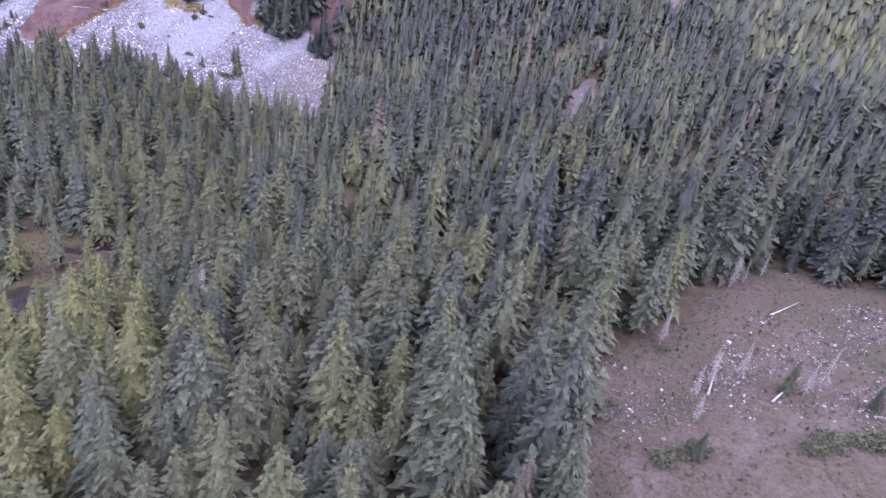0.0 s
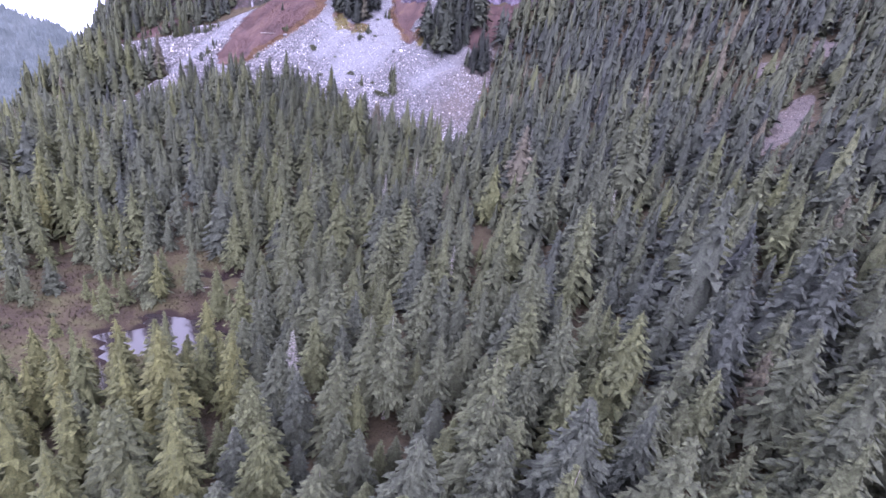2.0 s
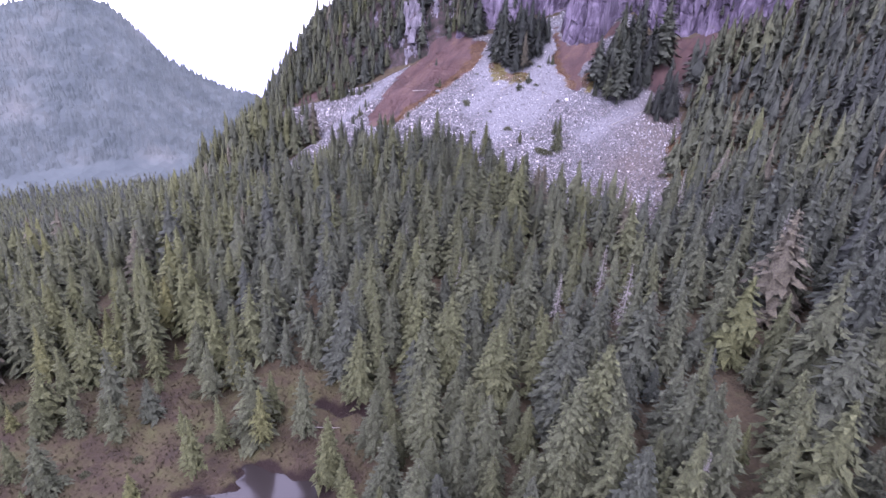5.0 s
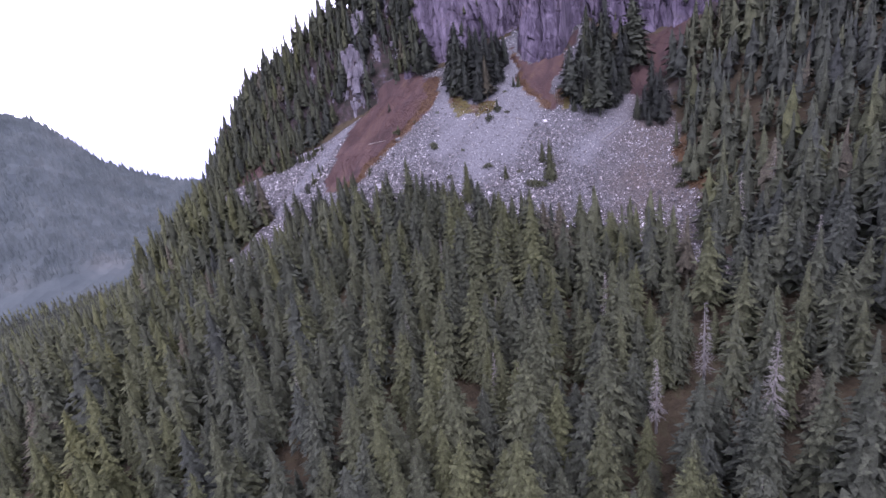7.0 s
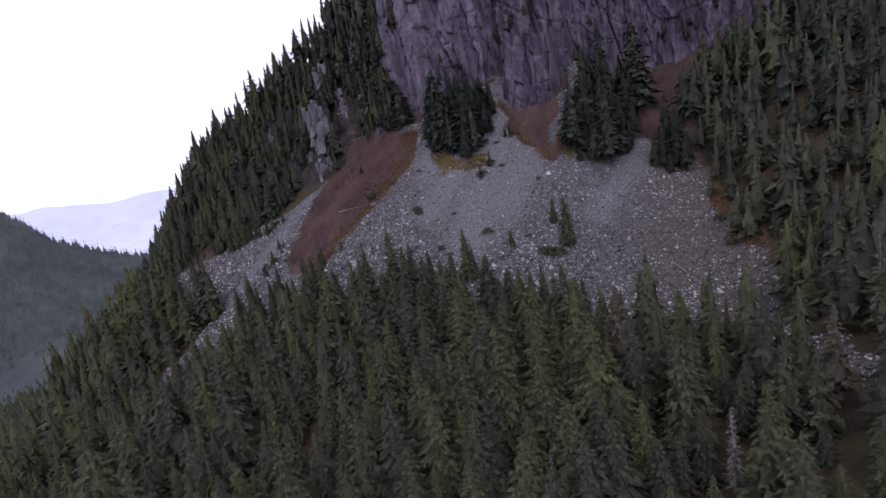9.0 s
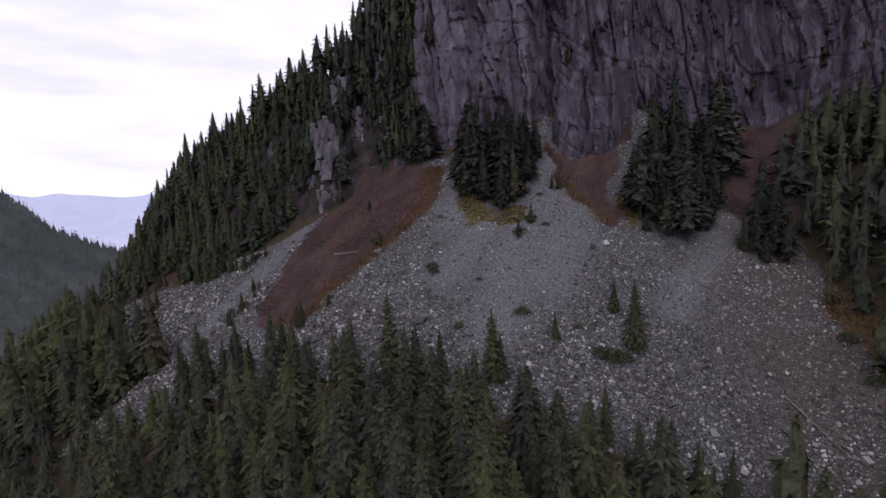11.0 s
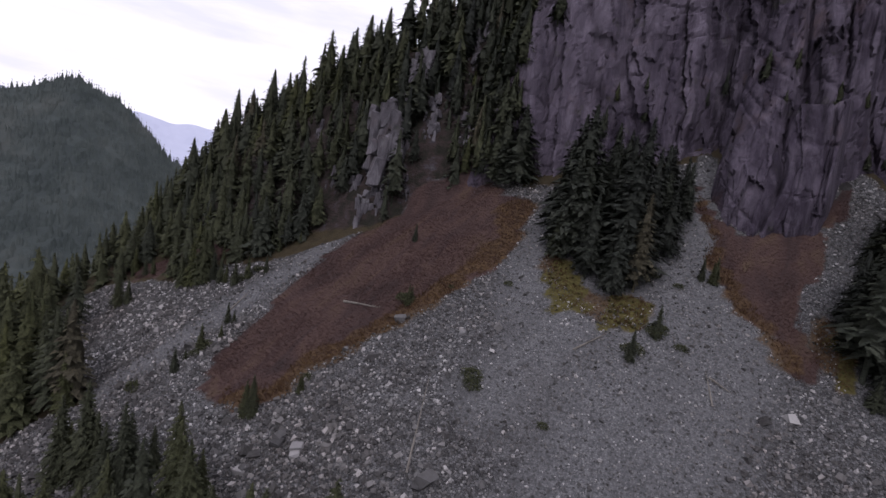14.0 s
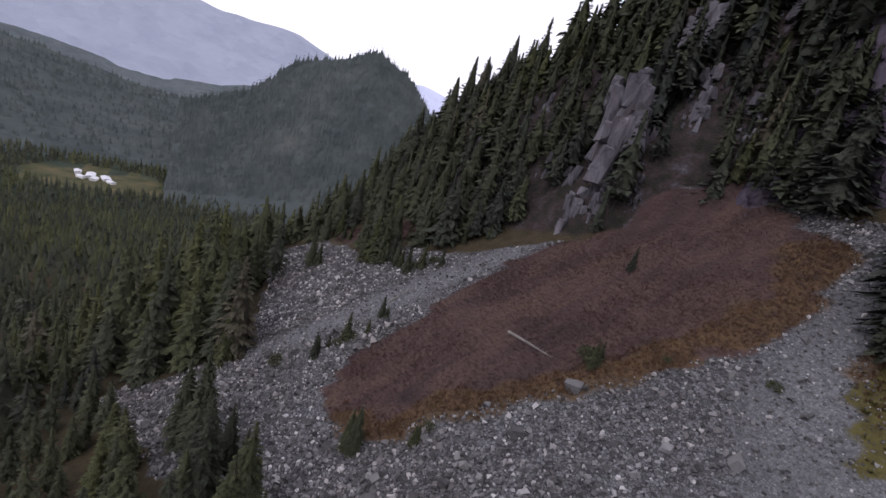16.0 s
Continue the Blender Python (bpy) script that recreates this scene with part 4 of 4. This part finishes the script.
for k in range(len(BLOCKS)):
    w = (shape == k) & (np.arange(len(sx)) >= 300)
    chunks.append(spread(BLOCKS[k], np.stack([sx[w], sy[w], sz[w]], -1), st[w], size[w]))
v, f, t = joined(chunks)
scree_ob = tagged(new("scree", mesh_of("scree", v, f, M_STONE)), "grey scree of broken angular stones below the cliff", "scree", kind="stuff")

# stones of the gravel clearing and the chutes
kx, ky = scatter(15, 112, 20, 106, 0.52, 19)
ux, uy = scatter(45, 150, 200, 365, 1.1, 20)
patch = wavy(kx, ky, [(49, 64), (57, 77), (72, 84), (90, 86), (99, 77), (76, 70), (59, 66)], 5) | wavy(kx, ky, [(60, 56), (72, 63), (86, 67), (90, 58), (70, 52)], 5)
ok, ok2 = wavy(kx, ky, Z_GRAVEL, 4) & (fbm(kx / 16, ky / 16, 23, 3) * 1.6 + 0.3 + 0.75 * patch + 0.5 * rng.rand(len(kx)) ** 2 > 0.8), any_of(ux, uy, Z_CHUTE)
kx, ky = np.concatenate([kx[ok], ux[ok2]]), np.concatenate([ky[ok], uy[ok2]])
kk = rng.randint(0, len(BLOCKS), len(kx))
v, f, t = joined([spread(BLOCKS[i], np.stack([kx[kk == i], ky[kk == i], height(kx[kk == i], ky[kk == i]) + 0.05], -1), rng.uniform(0, 6.28, (kk == i).sum()), np.exp(rng.normal(-1.35, 0.4, (kk == i).sum()))) for i in range(len(BLOCKS))])
tagged(new("gravel_stones", mesh_of("gravel_stones", v, f, M_GRAVEL)), "loose grey stones on a brown clearing", "stones", kind="stuff")

# red-brown brush, moss and grass
def tuft(n, tall, wide, seed, leaf=0.12):
    r = np.random.RandomState(seed)
    v, f = [], []
    for i in range(n):
        a, lean = r.uniform(0, 6.28), r.uniform(0.1, 0.9) * wide
        b = np.array([r.uniform(-0.25, 0.25) * wide, r.uniform(-0.25, 0.25) * wide, -0.1])
        top = np.array([math.cos(a) * lean, math.sin(a) * lean, tall * r.uniform(0.55, 1.1)])
        s = np.array([-math.sin(a), math.cos(a), 0]) * leaf
        k = len(v)
        m_ = (b + top) / 2 + [0, 0, 0.1 * tall]
        v.extend([b, m_ + s, top, m_ - s])
        f.extend([[k, k + 1, k + 2], [k, k + 2, k + 3]])
    return np.array(v), np.array(f)


def cover(name, label, polys, gap, tall, wide, n, mat, seed, leaf, amount=3.0, thin=1.0, area=(-320, -40, 230, 400)):
    x, y = scatter(*area, gap, seed)
    ok = any_of(x, y, polys, amount) & (np.random.RandomState(seed).rand(len(x)) < thin) & (pools(x, y) < 0.1)
    x, y = x[ok], y[ok]
    ts = [tuft(n, tall, wide, seed + i, leaf) for i in range(4)]
    r = np.random.RandomState(seed + 9)
    k = r.randint(0, 4, len(x))
    ch = []
    for i in range(4):
        w = k == i
        ch.append(spread(ts[i], np.stack([x[w], y[w], height(x[w], y[w])], -1), r.uniform(0, 6.28, w.sum()), r.uniform(0.6, 1.3, w.sum()) * (0.7 + 0.6 * vnoise(x[w] / 6, y[w] / 6, seed))))
    v, f, t = joined(ch)
    return tagged(new(name, mesh_of(name, v, f, mat)), label, "brush", kind="stuff")


cover("red_brush", "leafless red-brown brush on the scree", Z_RED, 0.62, 0.55, 0.8, 6, M_RED, 400, 0.022)
cover("ochre_grass", "ochre and rust dry grass along the brush", Z_OCHRE, 0.75, 0.8, 0.9, 6, M_OCHRE, 410, 0.045, 3.0, 0.9)
cover("moss_tufts", "yellow-green moss and herbs below the firs", Z_MOSS, 1.3, 0.5, 0.7, 9, M_MOSS, 420, 0.15, 2.0, 0.6)
cover("clearing_grass", "dry brown grass and twigs on the clearing", [Z_GRAVEL], 1.6, 0.6, 0.6, 6, M_GRASS, 460, 0.05, 4.0, 0.5, (15, 150, -20, 110))
cover("bog_grass", "brown and ochre tufted bog grass", [Z_BOG], 1.15, 0.5, 0.6, 7, M_GRASS, 440, 0.07, 5.0, 0.8, (-190, -60, 55, 150))


# ---- water ----
def water_material():
    m = Mat("water", 0.12, 0.35)
    m.bump(m.noise(1.5, 3, 0.5), 0.04, 0.05)
    return m.color((0.02, 0.017, 0.015))


M_WATER = water_material()
for cx, cy, a, b, turn_ in POOLS:
    ang = np.linspace(0, 2 * math.pi, 64, endpoint=False)
    u, w = 1.5 * a * np.cos(ang), 1.6 * b * np.sin(ang)
    ring = np.stack([cx + u * math.cos(turn_) - w * math.sin(turn_), cy + u * math.sin(turn_) + w * math.cos(turn_), np.full(64, -16.25 - 0.012 * POOLS.index((cx, cy, a, b, turn_)))], -1)
    me = bpy.data.meshes.new("pond_water")
    me.from_pydata(ring.tolist(), [], [list(range(64))])
    me.materials.append(M_WATER)
    tagged(new("pond_water", me), "still dark bog pool reflecting the pale sky", "pond", kind="structure")


# ---- logs ----
def log_mesh(seed):
    tv, tf = stem(10, seed)
    r = np.random.RandomState(seed)
    v, f = [tv], [tf]
    k = len(tv)
    for i in range(7):
        q, a, L = r.uniform(0.3, 0.95), r.uniform(0, 6.28), r.uniform(0.3, 0.9)
        d, s = np.array([math.cos(a), math.sin(a), 0.5]), np.array([-math.sin(a), math.cos(a), 0]) * 0.04
        p = np.array([0, 0, q * 9.8])
        v.append(np.array([p + s, p - s, p + [0, 0, 0.08], p + d * L]))
        f.append(np.array([[0, 1, 3], [1, 2, 3], [2, 0, 3]]) + k)
        k += 4
    return mesh_of("fallen_log", np.concatenate(v), np.concatenate(f), M_LOG, True)


LOGS = [(-204.6, 302.7, -194.8, 304.7, 'pale bare log lying in red brush'), (-95.8, 321.7, -84.6, 343.4, 'long dark fallen trunk on the scree'), (-77.6, 337.1, -72.0, 330.2, 'grey fallen log on the scree'), (-80.2, 295.5, -71.7, 284.4, 'grey fallen log on the scree'), (-58.2, 279.5, -50.2, 283.6, 'dark fallen trunk at the scree edge'), (-132.0, 317.1, -134.3, 321.6, 'pale broken log on fine scree'), (-133.3, 320.6, -129.7, 320.6, 'pale broken log on fine scree'), (-154.9, 314.3, -150.7, 319.5, 'reddish log below a clump of firs'), (-167.1, 284.5, -174.4, 296.7, 'thin grey dead trunk lying up the scree'), (-233.0, 291.8, -233.9, 297.6, 'grey driftwood log at the brush edge'), (-76.2, 335.1, -74.5, 333.5, 'grey fallen log on the scree'), (-96, 126, -90, 129, 'fallen log in the bog'), (50, 63, 56, 72, 'grey fallen trunk on the clearing'), (58, 60, 66, 66, 'grey fallen trunk on the clearing'), (72, 84, 80, 88, 'grey fallen trunk on the clearing')]
for i, (x0, y0, x1, y1, label) in enumerate(LOGS):
    a, b = Vector((x0, y0, float(height(x0, y0)) + 0.25)), Vector((x1, y1, float(height(x1, y1)) + 0.25))
    o = tagged(new("fallen_log", log_mesh(500 + i)), label, "log", "fallen logs")
    q = (b - a).to_track_quat("Z", "Y").to_matrix().to_4x4()
    s = (b - a).length / 9.85
    o.matrix_world = Matrix.Translation(a) @ q @ Matrix.Diagonal((1.8 if i == 0 else 1.15, 1.8 if i == 0 else 1.15, s, 1))


# ---- boulders ----
def boulder_mesh(seed):
    """A split block with flat faces and chipped corners."""
    r = np.random.RandomState(seed)
    p = r.uniform(-1, 1, (26, 3))
    p = np.sign(p) * np.abs(p) ** 0.45 * [0.6, 0.42, 0.36]
    return mesh_of("boulder", *hull(p), M_STONE_ONE)


BOULDERS = [(-163.0, 284.2, 4.8, 80), (-188.6, 276.0, 3.5, 10), (-190.7, 270.8, 3.0, 20), (-184.1, 276.1, 2.5, 50), (-188.6, 303.0, 3.7, 35), (-190.5, 271.4, 2.7, 100), (-224.9, 263.8, 2.8, 60), (-174.8, 305.9, 2.4, 15), (-95.5, 319.7, 3.8, 120), (-121.8, 283.8, 2.7, 60), (-90.9, 313.1, 3.1, 5), (-189.4, 277.1, 3.5, 95), (-184.7, 277.0, 3.5, 45), (-224.6, 284.4, 2.0, 30)]
for i, (x, y, s, turn_) in enumerate(BOULDERS):
    o = tagged(new("boulder", boulder_mesh(700 + i)), "large pale grey angular boulder resting on scree", "boulder", "boulders on the scree")
    o.matrix_world = pose(x, y, float(height(x, y)) + 0.12 * s, 18, -6, turn_) @ Matrix.Diagonal((0.6 * s, 0.6 * s, 0.6 * s, 1))


# ---- small firs and shrubs on the scree ----
SAPLINGS = [(-116.3, 299.3, 8.7), (-110.7, 290.2, 16.4), (-128.4, 287.0, 6.5), (-139.6, 273.3, 16.6), (-137.8, 273.6, 11.0), (-140.8, 339.9, 4.9), (-138.4, 340.3, 5.9), (-145.6, 315.6, 5.9), (-143.5, 322.3, 6.5), (-151.4, 270.2, 12.9), (-228.0, 282.5, 6.1), (-227.3, 276.7, 5.8), (-229.6, 289.3, 5.2), (-200.1, 276.8, 7.1), (-194.4, 284.0, 3.8), (-190.0, 306.5, 4.9), (-207.5, 257.2, 15.4), (-204.0, 258.5, 18.9), (-218.2, 258.1, 19.2), (-196.2, 263.1, 18.2), (-190.2, 260.5, 19.3), (-222.5, 255.7, 17.0), (-229.2, 277.6, 4.1), (-277.9, 283.9, 11.2), (-246.8, 297.9, 5.3), (-237.4, 303.5, 5.1), (-138.9, 340.2, 4.6), (-140.7, 339.4, 3.6), (-199.0, 277.4, 8.1), (-225.5, 285.6, 3.4), (-227.1, 289.4, 3.5), (-194.4, 284.5, 3.4), (-274.7, 285.2, 7.5), (-261.0, 293.0, 10.1), (-257.7, 294.2, 13.9), (-255.2, 295.7, 17.0), (-252.9, 297.7, 8.6), (-242.4, 297.8, 6.9), (-304.2, 297.7, 10.4), (-240.9, 300.6, 6.6), (-249.0, 297.6, 7.6), (-228.3, 279.4, 2.9), (-204.2, 323.0, 4.9), (-190.3, 307.9, 3.5), (-210, 262, 12), (-206, 264, 9), (-216, 259, 13), (-222, 257, 11), (-199, 265, 8), (-192, 265, 10), (61, 62, 6.5), (42, 50, 5), (70, 57, 5)]
r_ = np.random.RandomState(31)
for x in np.arange(-300, -236, 3.4):
    SAPLINGS.append((x, float(np.interp(x, [-303, -264, -247, -232], [290, 299, 307, 316])) + r_.uniform(0, 5), r_.uniform(3, 9)))
sap = thing("sapling_fir", "small dark fir growing among stones", "tree", group="small firs among stones")
part("trunk", fine_trees[2][0], sap)
part("crown", needle_mesh("crown", *merged(mass(16, 4.2, 10, 7, 33, 0.04), boughs(16, 8, 30, 9, 34, 0.04, 0.3, 6, 0.3)), M_NEEDLES), sap)
for i, (x, y, tall) in enumerate(SAPLINGS):
    m = pose(x, y, float(height(x, y)) - 0.1, 0, 0, 50.0 * i) @ Matrix.Diagonal((tall / 16 * 0.75, tall / 16 * 0.75, tall / 16, 1))
    o = sap if i == 0 else copy_thing(sap, pose(0, 0, 0))
    o.matrix_basis = m


def shrub_mesh(seed):
    r = np.random.RandomState(seed)
    n = 620
    d = r.normal(size=(n, 3))
    d /= np.linalg.norm(d, axis=1)[:, None]
    c = d * r.uniform(0.55, 1.0, (n, 1)) * [1.0, 0.9, 0.75]
    c[:, 2] = np.abs(c[:, 2])
    a, b = r.normal(size=(n, 3)) * 0.06, r.normal(size=(n, 3)) * 0.06
    return mesh_of("shrub", np.stack([c, c + a, c + a + b, c + b], 1).reshape(-1, 3), np.arange(4 * n).reshape(-1, 4), M_BUSH)


SHRUBS = [(-138.1, 292.4, 2.4), (-152.6, 284.5, 2.0), (-166.5, 298.7, 2.0), (-163.0, 279.2, 1.4), (-115.3, 285.5, 3.2), (-117.5, 285.7, 2.8), (-113.2, 285.9, 2.8), (-153.0, 300.2, 1.2), (-124.0, 292.1, 1.5), (-192.5, 308.0, 2.0), (-175.1, 273.1, 1.3), (-139.1, 322.6, 1.5), (-167.5, 300.0, 2.4), (-145.8, 317.5, 2.3), (-143.8, 323.6, 2.5), (-149.0, 335.6, 1.4), (-143.9, 335.6, 1.3), (-190.9, 307.6, 2.2), (-227.2, 283.1, 2.3), (-227.3, 281.2, 1.7), (-232.7, 271.1, 2.2), (-262.0, 294.6, 3.0), (-254.5, 296.5, 2.6), (-242.9, 299.4, 2.4), (-240.7, 303.6, 2.0), (-184.3, 313.6, 0.9), (-195.4, 286.7, 1.3), (-173.7, 319.4, 1.3), (-253.2, 252.0, 2.3), (-64, 300, 2.4), (-66, 312, 2.6), (38, 50, 2.2), (41, 51, 1.8), (43.5, 51.5, 2.0), (57, 50, 2.0), (60, 51, 2.6), (64, 51, 2.2), (67, 51, 2.8), (35, 62, 1.2), (48, 75, 1.4), (-112, 112, 1.6), (-118, 100, 1.3), (-140, 96, 1.5), (-128, 118, 1.7), (-104, 124, 1.4), (-146, 108, 1.3), (-133, 104, 1.0), (-86, 128, 1.5), (-155, 92, 1.6), (-122, 92, 1.2)]
for i, (x, y, s) in enumerate(SHRUBS):
    o = tagged(new("shrub", shrub_mesh(600 + i % 5)), "low rounded olive-green shrub on open ground", "shrub", "shrubs")
    o.matrix_world = pose(x, y, float(height(x, y)) - 0.1, 0, 0, 70.0 * i) @ Matrix.Diagonal((s, s, s, 1))


# ---- the far valley and mountains ----
def ridge(name, label, az0, az1, dist, crest, foot, depth, mat, rough, n=160, rows=40, eye=(-130, 230), kind="structure", trees=0):
    """A wooded mountain side seen across the valley, or a pale haze-coloured one: crest heights along a bearing line.
    """
    def surface(A, T):
        C = np.interp(np.degrees(A), [c[0] for c in crest], [c[1] for c in crest])
        D = dist - depth * (1 - T)
        x, y = eye[0] - np.sin(A) * D, eye[1] + np.cos(A) * D
        rise = np.where(T < 1, np.abs(T) ** 1.15, 1 - (T - 1) * 1.2)
        return x, y, foot + (C - foot) * rise + rough * fbm(x / (rough * 9), y / (rough * 9), 91, 4) * np.clip(T * 3, 0, 1) * 1.6

    x, y, z = surface(*np.meshgrid(np.radians(np.linspace(az0, az1, n)), np.linspace(0, 1.25, rows)))
    if trees:
        r = np.random.RandomState(trees)
        tx, ty, tz = surface(np.radians(r.uniform(az0, az1, trees)), r.uniform(0.1, 1.06, trees) ** 0.8)
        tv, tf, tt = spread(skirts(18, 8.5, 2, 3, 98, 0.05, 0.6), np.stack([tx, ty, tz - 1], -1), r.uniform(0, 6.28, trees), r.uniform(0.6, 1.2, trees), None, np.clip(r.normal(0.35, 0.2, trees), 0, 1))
        # these firs glow as well, to look veiled by haze
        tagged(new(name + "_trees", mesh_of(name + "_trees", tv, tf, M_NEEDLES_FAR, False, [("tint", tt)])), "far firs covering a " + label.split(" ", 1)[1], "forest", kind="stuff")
    return tagged(new(name, mesh_of(name, np.stack([x, y, z], -1).reshape(-1, 3), grid_faces(n, rows), mat, True)), label, "mountain", kind=kind)


# Haze painted in: colours turn greyer, bluer and paler with distance, all glowing.
M_NEEDLES_FAR = far_glow_material("far_needles_haze", (0.03, 0.037, 0.036), (0.05, 0.058, 0.055), (0.08, 0.082, 0.073), 0.008, 0.5)
M_HILL = far_glow_material("far_forest_haze", (0.028, 0.034, 0.034), (0.045, 0.053, 0.051), (0.075, 0.075, 0.067), 0.008, 0.5)
M_HILL3 = far_glow_material("hazy_forest_glow", (0.045, 0.053, 0.055), (0.065, 0.075, 0.077), (0.09, 0.098, 0.1), 0.008, 0.55)
M_HILL2 = far_glow_material("farther_forest_haze", (0.135, 0.147, 0.18), (0.17, 0.183, 0.215), (0.2, 0.213, 0.245), 0.004, 0.7)
M_BLUE = far_glow_material("blue_haze_glow", (0.27, 0.285, 0.36), (0.31, 0.325, 0.4), (0.35, 0.365, 0.44), 0.003, 0.7)


def el(deg, dist, eye=78.0):
    return eye + dist * math.tan(radians(deg))


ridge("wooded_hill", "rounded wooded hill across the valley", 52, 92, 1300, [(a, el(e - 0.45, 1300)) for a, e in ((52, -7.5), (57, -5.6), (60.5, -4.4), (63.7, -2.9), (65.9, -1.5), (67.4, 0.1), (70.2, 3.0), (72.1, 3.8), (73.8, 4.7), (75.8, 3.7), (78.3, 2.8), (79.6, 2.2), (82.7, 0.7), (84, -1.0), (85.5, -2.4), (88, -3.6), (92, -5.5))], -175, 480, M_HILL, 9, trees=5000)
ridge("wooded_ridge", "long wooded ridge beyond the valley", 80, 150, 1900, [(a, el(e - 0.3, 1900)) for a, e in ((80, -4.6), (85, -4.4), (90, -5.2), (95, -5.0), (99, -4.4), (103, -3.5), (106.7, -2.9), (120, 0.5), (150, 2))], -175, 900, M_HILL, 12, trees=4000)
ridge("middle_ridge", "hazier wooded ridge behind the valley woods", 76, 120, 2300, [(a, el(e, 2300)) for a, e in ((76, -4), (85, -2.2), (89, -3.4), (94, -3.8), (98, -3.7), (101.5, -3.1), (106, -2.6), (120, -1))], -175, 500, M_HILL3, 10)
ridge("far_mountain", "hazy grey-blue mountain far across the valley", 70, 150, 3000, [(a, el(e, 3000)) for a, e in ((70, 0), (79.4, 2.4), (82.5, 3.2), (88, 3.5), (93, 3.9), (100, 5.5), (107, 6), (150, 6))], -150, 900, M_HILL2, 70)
# Added ridge: its pale blue glow stands in for haze over far ground.
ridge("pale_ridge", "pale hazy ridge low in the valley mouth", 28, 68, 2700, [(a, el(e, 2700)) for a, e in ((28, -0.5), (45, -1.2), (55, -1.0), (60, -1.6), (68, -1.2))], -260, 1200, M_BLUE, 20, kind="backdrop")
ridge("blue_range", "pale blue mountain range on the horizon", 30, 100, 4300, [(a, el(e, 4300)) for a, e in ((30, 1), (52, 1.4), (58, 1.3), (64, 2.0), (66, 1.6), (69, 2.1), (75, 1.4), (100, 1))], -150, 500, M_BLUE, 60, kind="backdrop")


# ---- far houses in the valley ----
def box(w, d, h, z0=0.0):
    v = np.array([[x, y, z] for z in (z0, z0 + h) for y in (-d / 2, d / 2) for x in (-w / 2, w / 2)])
    return v, np.array([[0, 2, 3, 1], [4, 5, 7, 6], [0, 1, 5, 4], [2, 6, 7, 3], [0, 4, 6, 2], [1, 3, 7, 5]])


def plain(name, c, rough=0.8):
    m = Mat(name, rough)
    return m.color(m.mix(0.3, c, m.ramp(m.noise(0.8, 5, 0.6), (0.3, tuple(0.7 * v for v in c)), (0.7, c))))


M_WALL, M_ROOF = plain("pale_wall", (0.75, 0.74, 0.72)), plain("pale_roof", (0.6, 0.6, 0.62))
roof_v = np.array([[-0.55, -0.58, 0], [0.55, -0.58, 0], [0.55, 0.58, 0], [-0.55, 0.58, 0], [-0.55, 0, 0.3], [0.55, 0, 0.3]])
roof_f = np.array([[0, 1, 5], [0, 5, 4], [2, 3, 4], [2, 4, 5], [0, 4, 3], [1, 2, 5], [0, 3, 2], [0, 2, 1]])
HOUSES = [(-1075, 112, 20, 11, 20), (-1062, 98, 14, 9, -10), (-1082, 90, 24, 11, 5), (-1056, 122, 12, 8, 40), (-1095, 70, 14, 9, 15), (-1045, 205, 10, 8, 0), (-1066, 80, 11, 8, 60)]
for x, y, w, d, turn_ in HOUSES:
    o = thing("house", "white low building in the valley meadow", "building", (x, y, float(height(x, y)) - 0.5), turn_, 1.0, "valley buildings")
    part("wall", mesh_of("wall", *box(w, d, 4.0), M_WALL), o)
    part("roof", mesh_of("roof", roof_v * [w, d, 5.5] + [0, 0, 4.0], roof_f, M_ROOF), o)

# ---- single stones of the scree ----
stone_meshes = [mesh_of("rock", *b, M_STONE_ONE) for b in BLOCKS]
for i in range(300):
    o = part("rock", stone_meshes[shape[i]], scree_ob)
    o.matrix_basis = pose(sx[i], sy[i], sz[i], 0, 0, math.degrees(st[i])) @ Matrix.Diagonal((size[i], size[i], size[i], 1))
